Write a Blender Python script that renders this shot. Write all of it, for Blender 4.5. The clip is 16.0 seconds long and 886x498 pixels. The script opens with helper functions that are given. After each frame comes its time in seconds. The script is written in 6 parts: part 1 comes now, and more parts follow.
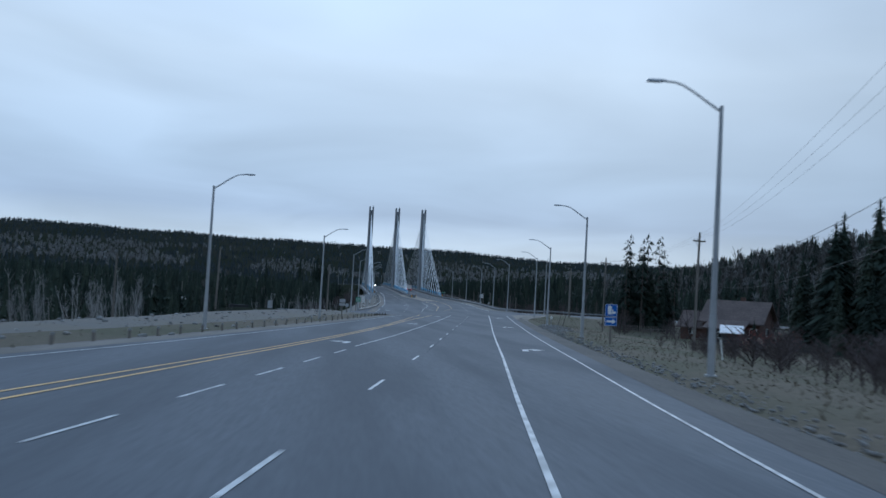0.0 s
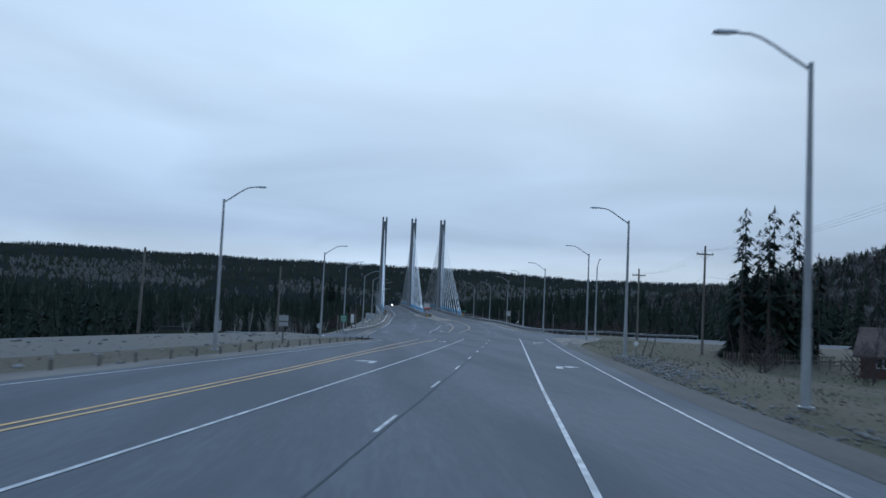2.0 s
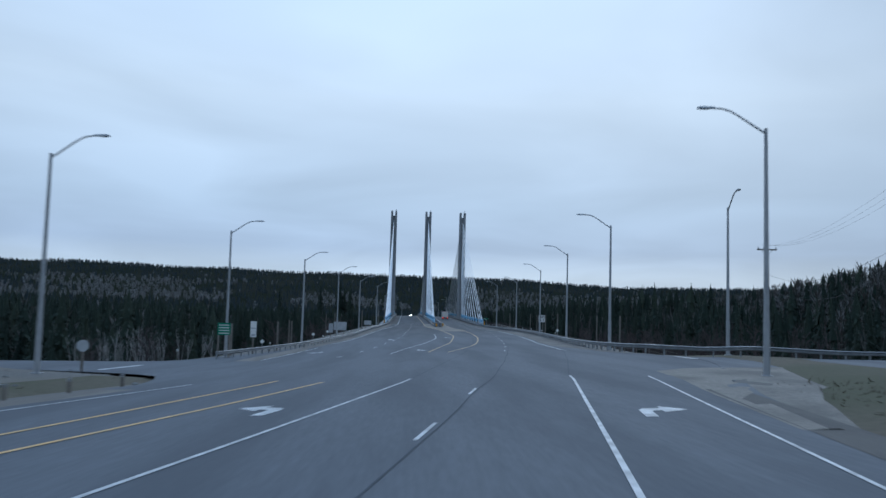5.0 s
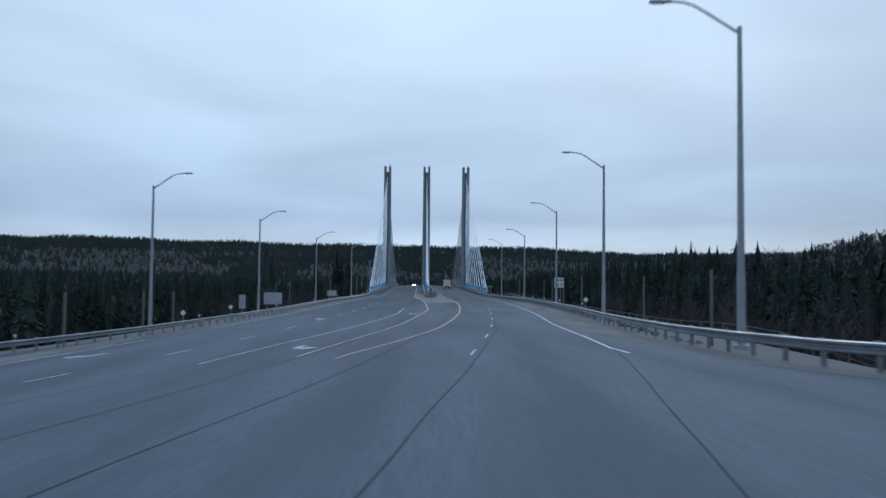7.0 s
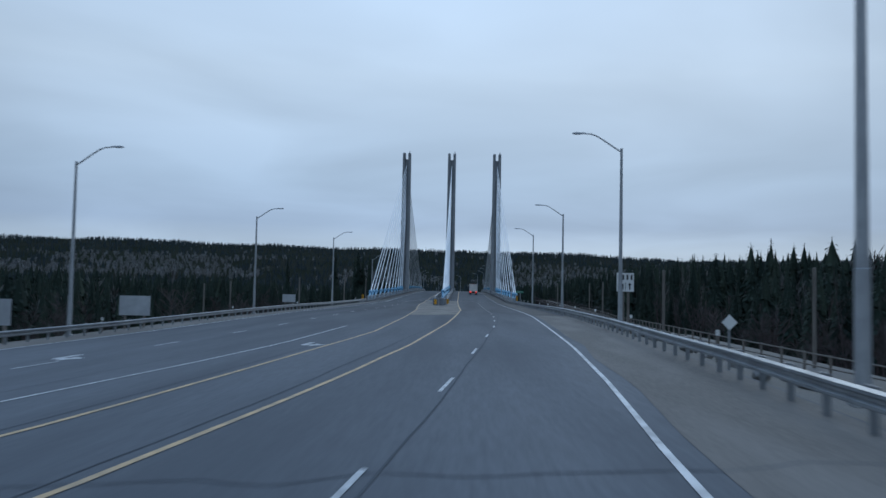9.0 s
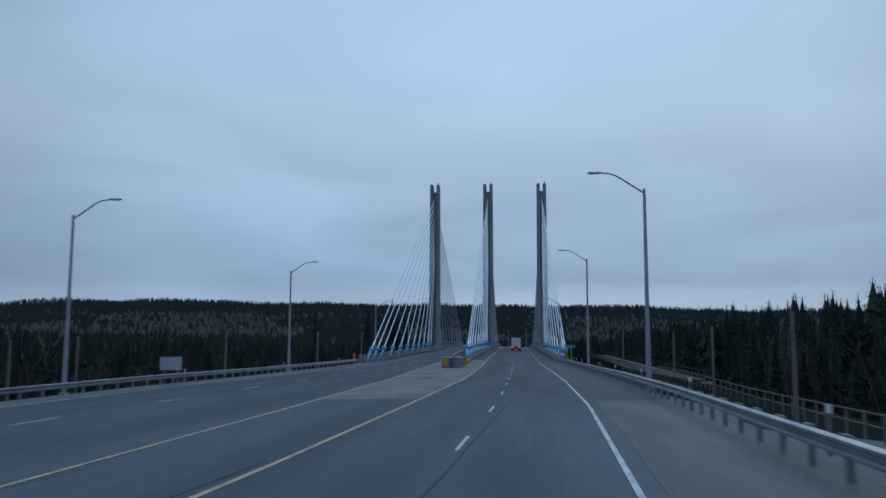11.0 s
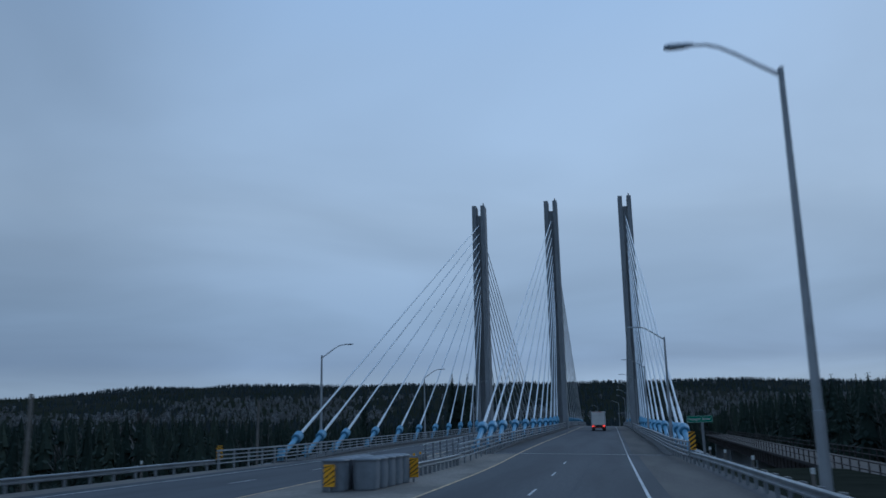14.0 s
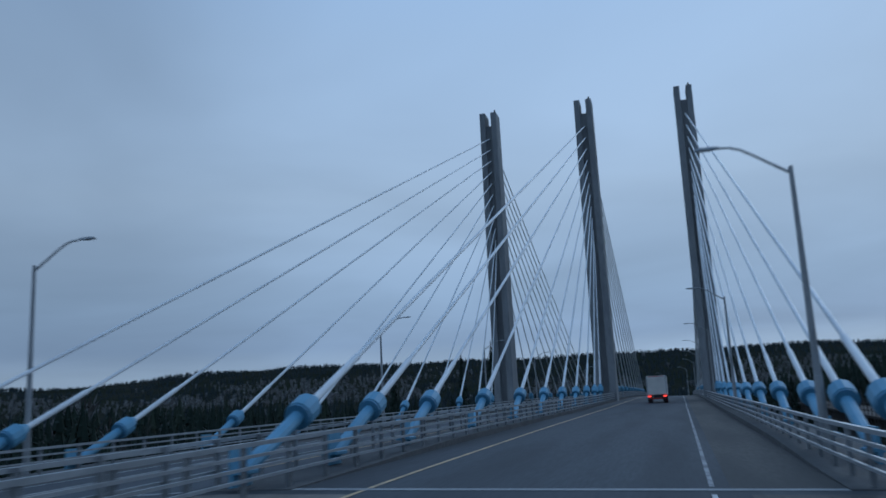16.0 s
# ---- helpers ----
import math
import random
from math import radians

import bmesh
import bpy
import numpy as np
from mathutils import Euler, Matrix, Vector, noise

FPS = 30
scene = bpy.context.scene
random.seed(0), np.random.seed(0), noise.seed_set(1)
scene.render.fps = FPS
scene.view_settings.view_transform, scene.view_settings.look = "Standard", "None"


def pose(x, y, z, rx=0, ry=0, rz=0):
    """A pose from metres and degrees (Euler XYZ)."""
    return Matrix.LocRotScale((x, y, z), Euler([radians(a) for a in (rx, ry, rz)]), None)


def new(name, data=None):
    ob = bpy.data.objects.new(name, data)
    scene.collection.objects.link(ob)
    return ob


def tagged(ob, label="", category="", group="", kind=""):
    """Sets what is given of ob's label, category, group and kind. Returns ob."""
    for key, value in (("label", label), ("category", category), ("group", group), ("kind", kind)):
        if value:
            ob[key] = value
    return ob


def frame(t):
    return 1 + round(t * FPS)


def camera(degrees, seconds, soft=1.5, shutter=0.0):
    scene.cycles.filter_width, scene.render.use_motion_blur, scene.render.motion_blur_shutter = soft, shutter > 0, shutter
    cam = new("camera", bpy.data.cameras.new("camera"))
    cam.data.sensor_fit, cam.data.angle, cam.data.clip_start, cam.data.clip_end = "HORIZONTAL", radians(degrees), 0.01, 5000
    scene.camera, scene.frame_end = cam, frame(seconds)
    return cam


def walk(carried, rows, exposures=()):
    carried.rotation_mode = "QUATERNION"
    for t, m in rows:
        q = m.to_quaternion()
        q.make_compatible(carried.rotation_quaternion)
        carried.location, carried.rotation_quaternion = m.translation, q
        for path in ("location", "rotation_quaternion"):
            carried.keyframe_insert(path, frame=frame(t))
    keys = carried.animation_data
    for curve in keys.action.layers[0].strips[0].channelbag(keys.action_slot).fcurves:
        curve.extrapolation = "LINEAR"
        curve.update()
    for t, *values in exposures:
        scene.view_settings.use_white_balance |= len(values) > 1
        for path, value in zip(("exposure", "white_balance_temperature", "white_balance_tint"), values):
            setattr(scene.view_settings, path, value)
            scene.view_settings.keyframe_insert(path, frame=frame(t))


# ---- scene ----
cam = camera(55.30, 16.0, 1.5, 0.4)
PATH = [
    (0.0, pose(-30.290, 18.370, 4.576, 92.647, -3.191, -6.708)),
    (0.5, pose(-28.335, 31.196, 4.245, 92.773, -2.979, -6.297)),
    (1.0, pose(-26.100, 43.905, 3.944, 93.102, -2.784, -5.320)),
    (1.5, pose(-24.030, 56.441, 3.669, 93.435, -2.639, -5.238)),
    (2.0, pose(-22.085, 68.740, 3.414, 93.977, -2.586, -4.947)),
    (2.5, pose(-20.030, 80.932, 3.179, 94.372, -2.712, -4.416)),
    (3.0, pose(-18.140, 93.026, 2.961, 94.597, -3.245, -2.577)),
    (5.5, pose(-7.818, 153.311, 2.096, 94.701, -1.209, -2.596)),
    (6.0, pose(-5.861, 165.202, 1.984, 94.433, -0.795, -2.258)),
    (6.5, pose(-3.856, 176.918, 1.892, 93.620, -0.506, -1.822)),
    (7.0, pose(-2.328, 188.698, 1.816, 92.694, -0.588, -1.563)),
    (7.5, pose(-0.714, 200.460, 1.753, 92.286, -1.154, -1.043)),
    (8.0, pose(0.836, 212.169, 1.703, 92.079, -0.931, -0.243)),
    (8.5, pose(2.365, 223.745, 1.672, 92.481, -1.360, 0.835)),
    (9.0, pose(3.792, 235.483, 1.666, 93.091, -1.170, 1.157)),
    (9.5, pose(5.067, 247.146, 1.698, 93.079, -0.698, 2.040)),
    (12.0, pose(9.044, 305.523, 1.934, 100.744, -0.046, 6.057)),
    (12.5, pose(9.527, 317.108, 1.953, 102.148, 0.258, 6.808)),
    (13.0, pose(9.820, 328.680, 1.960, 102.797, 0.564, 8.861)),
    (13.5, pose(10.124, 340.283, 1.949, 102.776, 0.582, 10.156)),
    (14.0, pose(10.456, 351.900, 1.940, 102.310, 1.075, 11.055)),
    (14.5, pose(10.594, 363.667, 1.953, 101.589, 1.956, 11.884)),
    (15.0, pose(10.781, 375.331, 1.987, 100.647, 2.549, 11.965)),
    (15.5, pose(10.929, 386.823, 2.035, 101.040, 2.776, 12.942)),
    (16.0, pose(11.020, 398.571, 2.115, 100.903, 2.823, 15.529)),
]
EXPOSURES = [(0.0, -0.1, 5540, 3.3), (3.0, -0.1, 5540, 3.3), (5.5, -0.08, 5560, 3.3), (8.5, -0.1, 5560, 3.3), (9.0, -0.27, 5560, 3.3), (9.5, -0.2, 5560, 3.3), (12.0, -0.78, 5090, 2.3), (14.0, -0.80, 5070, 2.3), (16.0, -0.74, 5100, 2.3)]
walk(cam, PATH, EXPOSURES)

# ---- sky and sun ----
SUN_EL, SUN_AZ = 28.0, 20.0
world = bpy.data.worlds.new("overcast_sky")
scene.world = world
world.use_nodes = True
wn, wl = world.node_tree.nodes, world.node_tree.links
wn.clear()


def wnode(kind, **values):
    n = wn.new(kind)
    for key, value in values.items():
        n.inputs[key.replace("_", " ")].default_value = value
    return n


sky = wn.new("ShaderNodeTexSky")
sky.sky_type = "NISHITA"
sky.sun_disc = False
sky.sun_elevation, sky.sun_rotation = radians(SUN_EL), radians(SUN_AZ)
sky_dim = wn.new("ShaderNodeVectorMath")
sky_dim.operation = "SCALE"
sky_dim.inputs["Scale"].default_value = 0.06
wl.new(sky.outputs[0], sky_dim.inputs[0])
coord = wn.new("ShaderNodeTexCoord")
sep = wn.new("ShaderNodeSeparateXYZ")
wl.new(coord.outputs["Generated"], sep.inputs[0])
# flat cloud sheet: direction divided by its height
hgt = wn.new("ShaderNodeMath")
hgt.operation = "ADD"
hgt.inputs[1].default_value = 0.12
wl.new(sep.outputs["Z"], hgt.inputs[0])
hmax = wn.new("ShaderNodeMath")
hmax.operation = "MAXIMUM"
hmax.inputs[1].default_value = 0.06
wl.new(hgt.outputs[0], hmax.inputs[0])
div = wn.new("ShaderNodeVectorMath")
div.operation = "DIVIDE"
wl.new(coord.outputs["Generated"], div.inputs[0])
wl.new(hmax.outputs[0], div.inputs[1])
clouds = wnode("ShaderNodeTexNoise", Scale=0.8, Detail=4.0, Roughness=0.45, Distortion=0.5)
wl.new(div.outputs[0], clouds.inputs["Vector"])
grad = wn.new("ShaderNodeValToRGB")
grad.color_ramp.elements[0].position, grad.color_ramp.elements[0].color = 0.0, (0.66, 0.71, 0.80, 1)
grad.color_ramp.elements[1].position, grad.color_ramp.elements[1].color = 0.8, (0.54, 0.75, 1.1, 1)
for pos, col in ((0.05, (0.62, 0.68, 0.77, 1)), (0.08, (0.46, 0.53, 0.66, 1)), (0.13, (0.51, 0.585, 0.70, 1)), (0.25, (0.67, 0.735, 0.83, 1)), (0.42, (0.62, 0.71, 0.85, 1))):
    grad.color_ramp.elements.new(pos).color = col
wl.new(sep.outputs["Z"], grad.inputs[0])
shade = wn.new("ShaderNodeMapRange")
shade.inputs["From Min"].default_value, shade.inputs["From Max"].default_value = 0.3, 0.7
shade.inputs["To Min"].default_value, shade.inputs["To Max"].default_value = 0.88, 1.13
wl.new(clouds.outputs[0], shade.inputs[0])
tint = wn.new("ShaderNodeVectorMath")
tint.operation = "SCALE"
wl.new(grad.outputs[0], tint.inputs[0])
wl.new(shade.outputs[0], tint.inputs["Scale"])
# the cloud is thinner and brighter towards the hidden sun ahead
glow_dir = wn.new("ShaderNodeVectorMath")
glow_dir.operation = "DOT_PRODUCT"
glow_dir.inputs[1].default_value = Vector((-0.05, 0.94, 0.33)).normalized()
wl.new(coord.outputs["Generated"], glow_dir.inputs[0])
glow = wn.new("ShaderNodeMapRange")
glow.interpolation_type = "SMOOTHSTEP"
glow.inputs["From Min"].default_value, glow.inputs["From Max"].default_value = 0.82, 1.0
glow.inputs["To Min"].default_value, glow.inputs["To Max"].default_value = 0.84, 1.11
wl.new(glow_dir.outputs["Value"], glow.inputs[0])
lit = wn.new("ShaderNodeVectorMath")
lit.operation = "SCALE"
wl.new(tint.outputs[0], lit.inputs[0])
wl.new(glow.outputs[0], lit.inputs["Scale"])
mixw = wn.new("ShaderNodeMix")
mixw.data_type = "RGBA"
mixw.inputs["Factor"].default_value = 0.93
wl.new(sky_dim.outputs[0], mixw.inputs["A"])
wl.new(lit.outputs[0], mixw.inputs["B"])
bg = wnode("ShaderNodeBackground", Strength=1.0)
wl.new(mixw.outputs["Result"], bg.inputs["Color"])
wout = wn.new("ShaderNodeOutputWorld")
wl.new(bg.outputs[0], wout.inputs["Surface"])

sun_data = bpy.data.lights.new("sun", "SUN")
sun_data.energy, sun_data.angle, sun_data.color = 0.5, radians(25), (1.0, 0.97, 0.93)
sun = new("sun", sun_data)
sun.rotation_euler = Euler((radians(90 - SUN_EL), 0, radians(180 - SUN_AZ)))


# ---- materials ----
def material(name, dark, light, scale=4.0, rough=0.8, bump=0.0, metal=0.0, patch=None, patch_scale=0.15, amount=0.5, stretch=(1, 1, 1), spec=0.3, per_piece=0.0):
    """Two-scale procedural surface: fine grain between dark and light, large patches of a third colour, relief."""
    m = bpy.data.materials.new(name)
    m.use_nodes = True
    nt = m.node_tree
    b = nt.nodes["Principled BSDF"]
    b.inputs["Roughness"].default_value, b.inputs["Metallic"].default_value = rough, metal
    b.inputs["Specular IOR Level"].default_value = spec
    geo = nt.nodes.new("ShaderNodeNewGeometry")
    mp = nt.nodes.new("ShaderNodeMapping")
    mp.inputs["Scale"].default_value = stretch
    nt.links.new(geo.outputs["Position"], mp.inputs[0])
    n1 = nt.nodes.new("ShaderNodeTexNoise")
    n1.inputs["Scale"].default_value, n1.inputs["Detail"].default_value, n1.inputs["Roughness"].default_value = scale, 8, 0.65
    nt.links.new(mp.outputs[0], n1.inputs["Vector"])
    ramp = nt.nodes.new("ShaderNodeValToRGB")
    ramp.color_ramp.elements[0].position, ramp.color_ramp.elements[0].color = 0.3, (*dark, 1)
    ramp.color_ramp.elements[1].position, ramp.color_ramp.elements[1].color = 0.7, (*light, 1)
    nt.links.new(n1.outputs[0], ramp.inputs[0])
    out = ramp.outputs[0]
    n2 = nt.nodes.new("ShaderNodeTexNoise")
    n2.inputs["Scale"].default_value, n2.inputs["Detail"].default_value = patch_scale, 5
    nt.links.new(mp.outputs[0], n2.inputs["Vector"])
    if patch is not None:
        mr = nt.nodes.new("ShaderNodeMapRange")
        mr.inputs["From Min"].default_value, mr.inputs["From Max"].default_value = 0.42, 0.62
        mr.inputs["To Max"].default_value = amount
        nt.links.new(n2.outputs[0], mr.inputs[0])
        mx = nt.nodes.new("ShaderNodeMix")
        mx.data_type = "RGBA"
        mx.inputs["B"].default_value = (*patch, 1)
        nt.links.new(mr.outputs[0], mx.inputs["Factor"])
        nt.links.new(out, mx.inputs["A"])
        out = mx.outputs["Result"]
    if per_piece:
        info = nt.nodes.new("ShaderNodeObjectInfo")
        mr2 = nt.nodes.new("ShaderNodeMapRange")
        mr2.inputs["To Min"].default_value, mr2.inputs["To Max"].default_value = 1 - per_piece, 1 + per_piece
        nt.links.new(info.outputs["Random"], mr2.inputs[0])
        sc = nt.nodes.new("ShaderNodeVectorMath")
        sc.operation = "SCALE"
        nt.links.new(out, sc.inputs[0])
        nt.links.new(mr2.outputs[0], sc.inputs["Scale"])
        out = sc.outputs[0]
    nt.links.new(out, b.inputs["Base Color"])
    rr = nt.nodes.new("ShaderNodeMapRange")
    rr.inputs["To Min"].default_value, rr.inputs["To Max"].default_value = max(rough - 0.12, 0.05), min(rough + 0.12, 1)
    nt.links.new(n2.outputs[0], rr.inputs[0])
    nt.links.new(rr.outputs[0], b.inputs["Roughness"])
    if bump:
        bp = nt.nodes.new("ShaderNodeBump")
        bp.inputs["Strength"].default_value, bp.inputs["Distance"].default_value = bump, 0.02
        nt.links.new(n1.outputs[0], bp.inputs["Height"])
        nt.links.new(bp.outputs[0], b.inputs["Normal"])
    return m


def island_material(name, cols, rough=0.9):
    """Leaves and twigs: every loose piece takes its own shade."""
    m = bpy.data.materials.new(name)
    m.use_nodes = True
    nt = m.node_tree
    b = nt.nodes["Principled BSDF"]
    b.inputs["Roughness"].default_value, b.inputs["Specular IOR Level"].default_value = rough, 0.15
    geo = nt.nodes.new("ShaderNodeNewGeometry")
    ramp = nt.nodes.new("ShaderNodeValToRGB")
    ramp.color_ramp.elements[0].color = (*cols[0], 1)
    ramp.color_ramp.elements[1].color = (*cols[-1], 1)
    for i, c in enumerate(cols[1:-1]):
        ramp.color_ramp.elements.new((i + 1) / (len(cols) - 1)).color = (*c, 1)
    n = nt.nodes.new("ShaderNodeTexNoise")
    n.inputs["Scale"].default_value, n.inputs["Detail"].default_value = 0.17, 3
    flat = nt.nodes.new("ShaderNodeMapping")
    flat.inputs["Scale"].default_value = (1, 1, 0.12)
    nt.links.new(geo.outputs["Position"], flat.inputs[0])
    nt.links.new(flat.outputs[0], n.inputs["Vector"])
    stretch = nt.nodes.new("ShaderNodeMapRange")
    stretch.inputs["From Min"].default_value, stretch.inputs["From Max"].default_value = 0.3, 0.7
    nt.links.new(n.outputs[0], stretch.inputs[0])
    mx = nt.nodes.new("ShaderNodeMix")
    mx.inputs["Factor"].default_value = 0.82
    nt.links.new(geo.outputs["Random Per Island"], mx.inputs["A"])
    nt.links.new(stretch.outputs[0], mx.inputs["B"])
    nt.links.new(mx.outputs["Result"], ramp.inputs[0])
    nt.links.new(ramp.outputs[0], b.inputs["Base Color"])
    return m


def emitter(name, color, strength):
    m = bpy.data.materials.new(name)
    m.use_nodes = True
    b = m.node_tree.nodes["Principled BSDF"]
    b.inputs["Base Color"].default_value = (*color, 1)
    b.inputs["Emission Color"].default_value = (*color, 1)
    b.inputs["Emission Strength"].default_value = strength
    return m


M_ASPHALT = material("asphalt", (0.102, 0.111, 0.124), (0.142, 0.153, 0.170), 9.0, 0.86, 0.2, 0, (0.087, 0.094, 0.106), 0.42, 0.7, (1, 0.09, 1))
nt = M_ASPHALT.node_tree
base = nt.nodes["Principled BSDF"].inputs["Base Color"]
# asphalt colour scales down to 0.60 towards the bridge
darken = nt.nodes.new("ShaderNodeMapRange")
darken.inputs["From Min"].default_value, darken.inputs["From Max"].default_value = 275.0, 350.0
darken.inputs["To Min"].default_value, darken.inputs["To Max"].default_value = 1.0, 0.60
along = nt.nodes.new("ShaderNodeSeparateXYZ")
place = nt.nodes.new("ShaderNodeNewGeometry")
nt.links.new(place.outputs["Position"], along.inputs[0])
nt.links.new(along.outputs["Y"], darken.inputs[0])
darkened = nt.nodes.new("ShaderNodeVectorMath")
darkened.operation = "SCALE"
nt.links.new(base.links[0].from_socket, darkened.inputs[0])
nt.links.new(darken.outputs[0], darkened.inputs["Scale"])
nt.links.new(darkened.outputs[0], base)
M_DECK = material("deck_asphalt", (0.060, 0.066, 0.075), (0.09, 0.098, 0.11), 9.0, 0.86, 0.3, 0, (0.053, 0.056, 0.062), 0.42, 0.7, (1, 0.09, 1))
M_GRIT = material("gritty_shoulder", (0.12, 0.108, 0.096), (0.19, 0.172, 0.151), 14.0, 0.95, 0.6, 0, (0.25, 0.228, 0.205), 0.6, 0.6, (1, 0.16, 1))
M_OLDGRIT = material("dark_gritty_shoulder", (0.075, 0.07, 0.066), (0.12, 0.112, 0.103), 10.0, 0.95, 0.5, 0, (0.15, 0.137, 0.122), 0.5, 0.6, (1, 0.2, 1))
M_GRAVEL = material("gravel", (0.098, 0.092, 0.084), (0.2, 0.188, 0.17), 11.0, 0.95, 0.9, 0, (0.17, 0.15, 0.12), 0.2, 0.6)
M_DUST = material("dusty_gravel", (0.18, 0.16, 0.137), (0.31, 0.278, 0.238), 6.0, 0.95, 0.6, 0, (0.13, 0.118, 0.105), 0.35, 0.7, (1, 0.5, 1))
M_DECKGRIT = material("deck_grit", (0.075, 0.07, 0.064), (0.125, 0.117, 0.108), 8.0, 0.95, 0.4, 0, (0.07, 0.068, 0.066), 0.5, 0.7, (1, 0.15, 1))
M_JOINT = material("joint_concrete", (0.36, 0.36, 0.36), (0.48, 0.48, 0.47), 6.0, 0.9, 0.2, 0, (0.3, 0.3, 0.3), 0.5, 0.5)
M_BRIDGECURB = material("stained_bridge_curb", (0.085, 0.084, 0.083), (0.14, 0.139, 0.137), 5.0, 0.9, 0.3, 0, (0.09, 0.09, 0.092), 0.5, 0.5)
M_WORN = material("worn_white_paint", (0.22, 0.22, 0.225), (0.5, 0.5, 0.5), 9.0, 0.7, 0.1, 0, (0.14, 0.14, 0.145), 1.6, 0.8)
M_MEDIAN = material("faded_median_paint", (0.52, 0.35, 0.17), (0.74, 0.52, 0.28), 7.0, 0.6, 0.1, 0, (0.27, 0.23, 0.18), 1.4, 0.6)
M_WHITE = material("white_paint", (0.54, 0.54, 0.535), (0.76, 0.76, 0.75), 7.0, 0.6, 0.1, 0, (0.3, 0.3, 0.3), 2.0, 0.7)
M_YELLOW = material("yellow_paint", (0.62, 0.37, 0.13), (0.82, 0.52, 0.22), 7.0, 0.6, 0.1, 0, (0.34, 0.27, 0.18), 1.1, 0.4)
M_SEAL = material("crack_sealant", (0.086, 0.093, 0.103), (0.116, 0.124, 0.137), 6.0, 0.9, 0.1, spec=0.05)
M_GRASS = material("dry_grass", (0.068, 0.056, 0.038), (0.135, 0.112, 0.078), 3.0, 0.95, 0.8, 0, (0.062, 0.068, 0.034), 0.045, 0.8)
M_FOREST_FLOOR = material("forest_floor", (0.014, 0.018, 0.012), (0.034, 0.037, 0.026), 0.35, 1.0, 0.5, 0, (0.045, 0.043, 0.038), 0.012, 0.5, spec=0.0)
M_GALV = material("galvanised_steel", (0.22, 0.235, 0.25), (0.34, 0.355, 0.37), 3.0, 0.45, 0.05, 0.6, (0.17, 0.18, 0.19), 0.6, 0.5)
M_RAILBAR = material("pale_galvanised_rail", (0.33, 0.345, 0.36), (0.46, 0.475, 0.49), 3.0, 0.45, 0.04, 0.35, (0.27, 0.28, 0.29), 0.6, 0.5)
M_POLE = material("lamp_pole_aluminium", (0.31, 0.32, 0.33), (0.44, 0.45, 0.46), 2.0, 0.5, 0.03, 0.3, (0.26, 0.27, 0.28), 0.5, 0.4)
M_WOOD = material("weathered_timber", (0.12, 0.105, 0.09), (0.27, 0.245, 0.215), 5.0, 0.9, 0.5, 0, (0.1, 0.09, 0.08), 0.7, 0.5, (4, 4, 0.4))
M_CONCRETE = material("pylon_concrete", (0.24, 0.25, 0.26), (0.33, 0.34, 0.35), 1.6, 0.85, 0.15, 0, (0.19, 0.2, 0.21), 0.16, 0.6, (1, 1, 0.35))
M_CURB = material("curb_concrete", (0.19, 0.19, 0.188), (0.30, 0.30, 0.295), 5.0, 0.9, 0.3, 0, (0.14, 0.14, 0.14), 0.5, 0.5)
M_CABLE = material("cable_sheath", (0.80, 0.81, 0.815), (0.89, 0.895, 0.89), 1.5, 0.45, 0.02, 0, (0.70, 0.71, 0.71), 0.3, 0.5)
M_BLUE = material("blue_paint", (0.15, 0.33, 0.49), (0.22, 0.42, 0.58), 2.0, 0.5, 0.03, 0, (0.12, 0.26, 0.38), 0.5, 0.5)
M_BLUEDEEP = material("deep_blue_paint", (0.09, 0.22, 0.35), (0.14, 0.29, 0.43), 2.0, 0.5, 0.03, 0, (0.07, 0.17, 0.27), 0.5, 0.5)
M_DARK = material("dark_rubber", (0.02, 0.022, 0.025), (0.04, 0.042, 0.045), 4.0, 0.7)
M_SPRUCE = island_material("spruce_needles", [(0.012, 0.02, 0.016), (0.027, 0.039, 0.03), (0.058, 0.072, 0.05)])
# ridge spruces: distance haze painted in as paler, bluer needle colours
M_HAZED_SPRUCE = island_material("hazed_spruce_needles", [(0.024, 0.034, 0.038), (0.036, 0.048, 0.052), (0.055, 0.068, 0.07)])
M_BARK = material("bark", (0.05, 0.042, 0.035), (0.11, 0.095, 0.08), 6.0, 0.95, 0.6, 0, None, 0.5, 0.5, (3, 3, 0.6))
M_BIRCH = island_material("bare_birch", [(0.2, 0.19, 0.182), (0.34, 0.325, 0.31), (0.5, 0.485, 0.47)])
M_BRUSH = island_material("bare_brush", [(0.05, 0.04, 0.04), (0.085, 0.068, 0.065), (0.13, 0.105, 0.098)])
M_REDBRUSH = island_material("red_osier_brush", [(0.15, 0.045, 0.042), (0.22, 0.075, 0.062), (0.27, 0.12, 0.095)])
M_STONE = material("riprap_stone", (0.14, 0.137, 0.13), (0.31, 0.305, 0.295), 3.0, 0.9, 0.5, 0, (0.12, 0.12, 0.12), 0.8, 0.5, per_piece=0.3)
M_SIGNBLUE = material("blue_sign_sheeting", (0.01, 0.09, 0.36), (0.015, 0.11, 0.42), 2.0, 0.5)
M_SIGNGREEN = material("green_sign_sheeting", (0.01, 0.16, 0.09), (0.015, 0.2, 0.115), 2.0, 0.5)
M_SIGNWHITE = material("white_sign_sheeting", (0.66, 0.66, 0.63), (0.76, 0.76, 0.74), 2.0, 0.5)
M_SIGNBACK = material("sign_back_aluminium", (0.34, 0.36, 0.38), (0.46, 0.48, 0.5), 1.5, 0.45, 0.02, 0.3, (0.3, 0.31, 0.33), 0.4, 0.5)
M_BLACK = material("black_print", (0.012, 0.012, 0.012), (0.025, 0.025, 0.025), 3.0, 0.6)
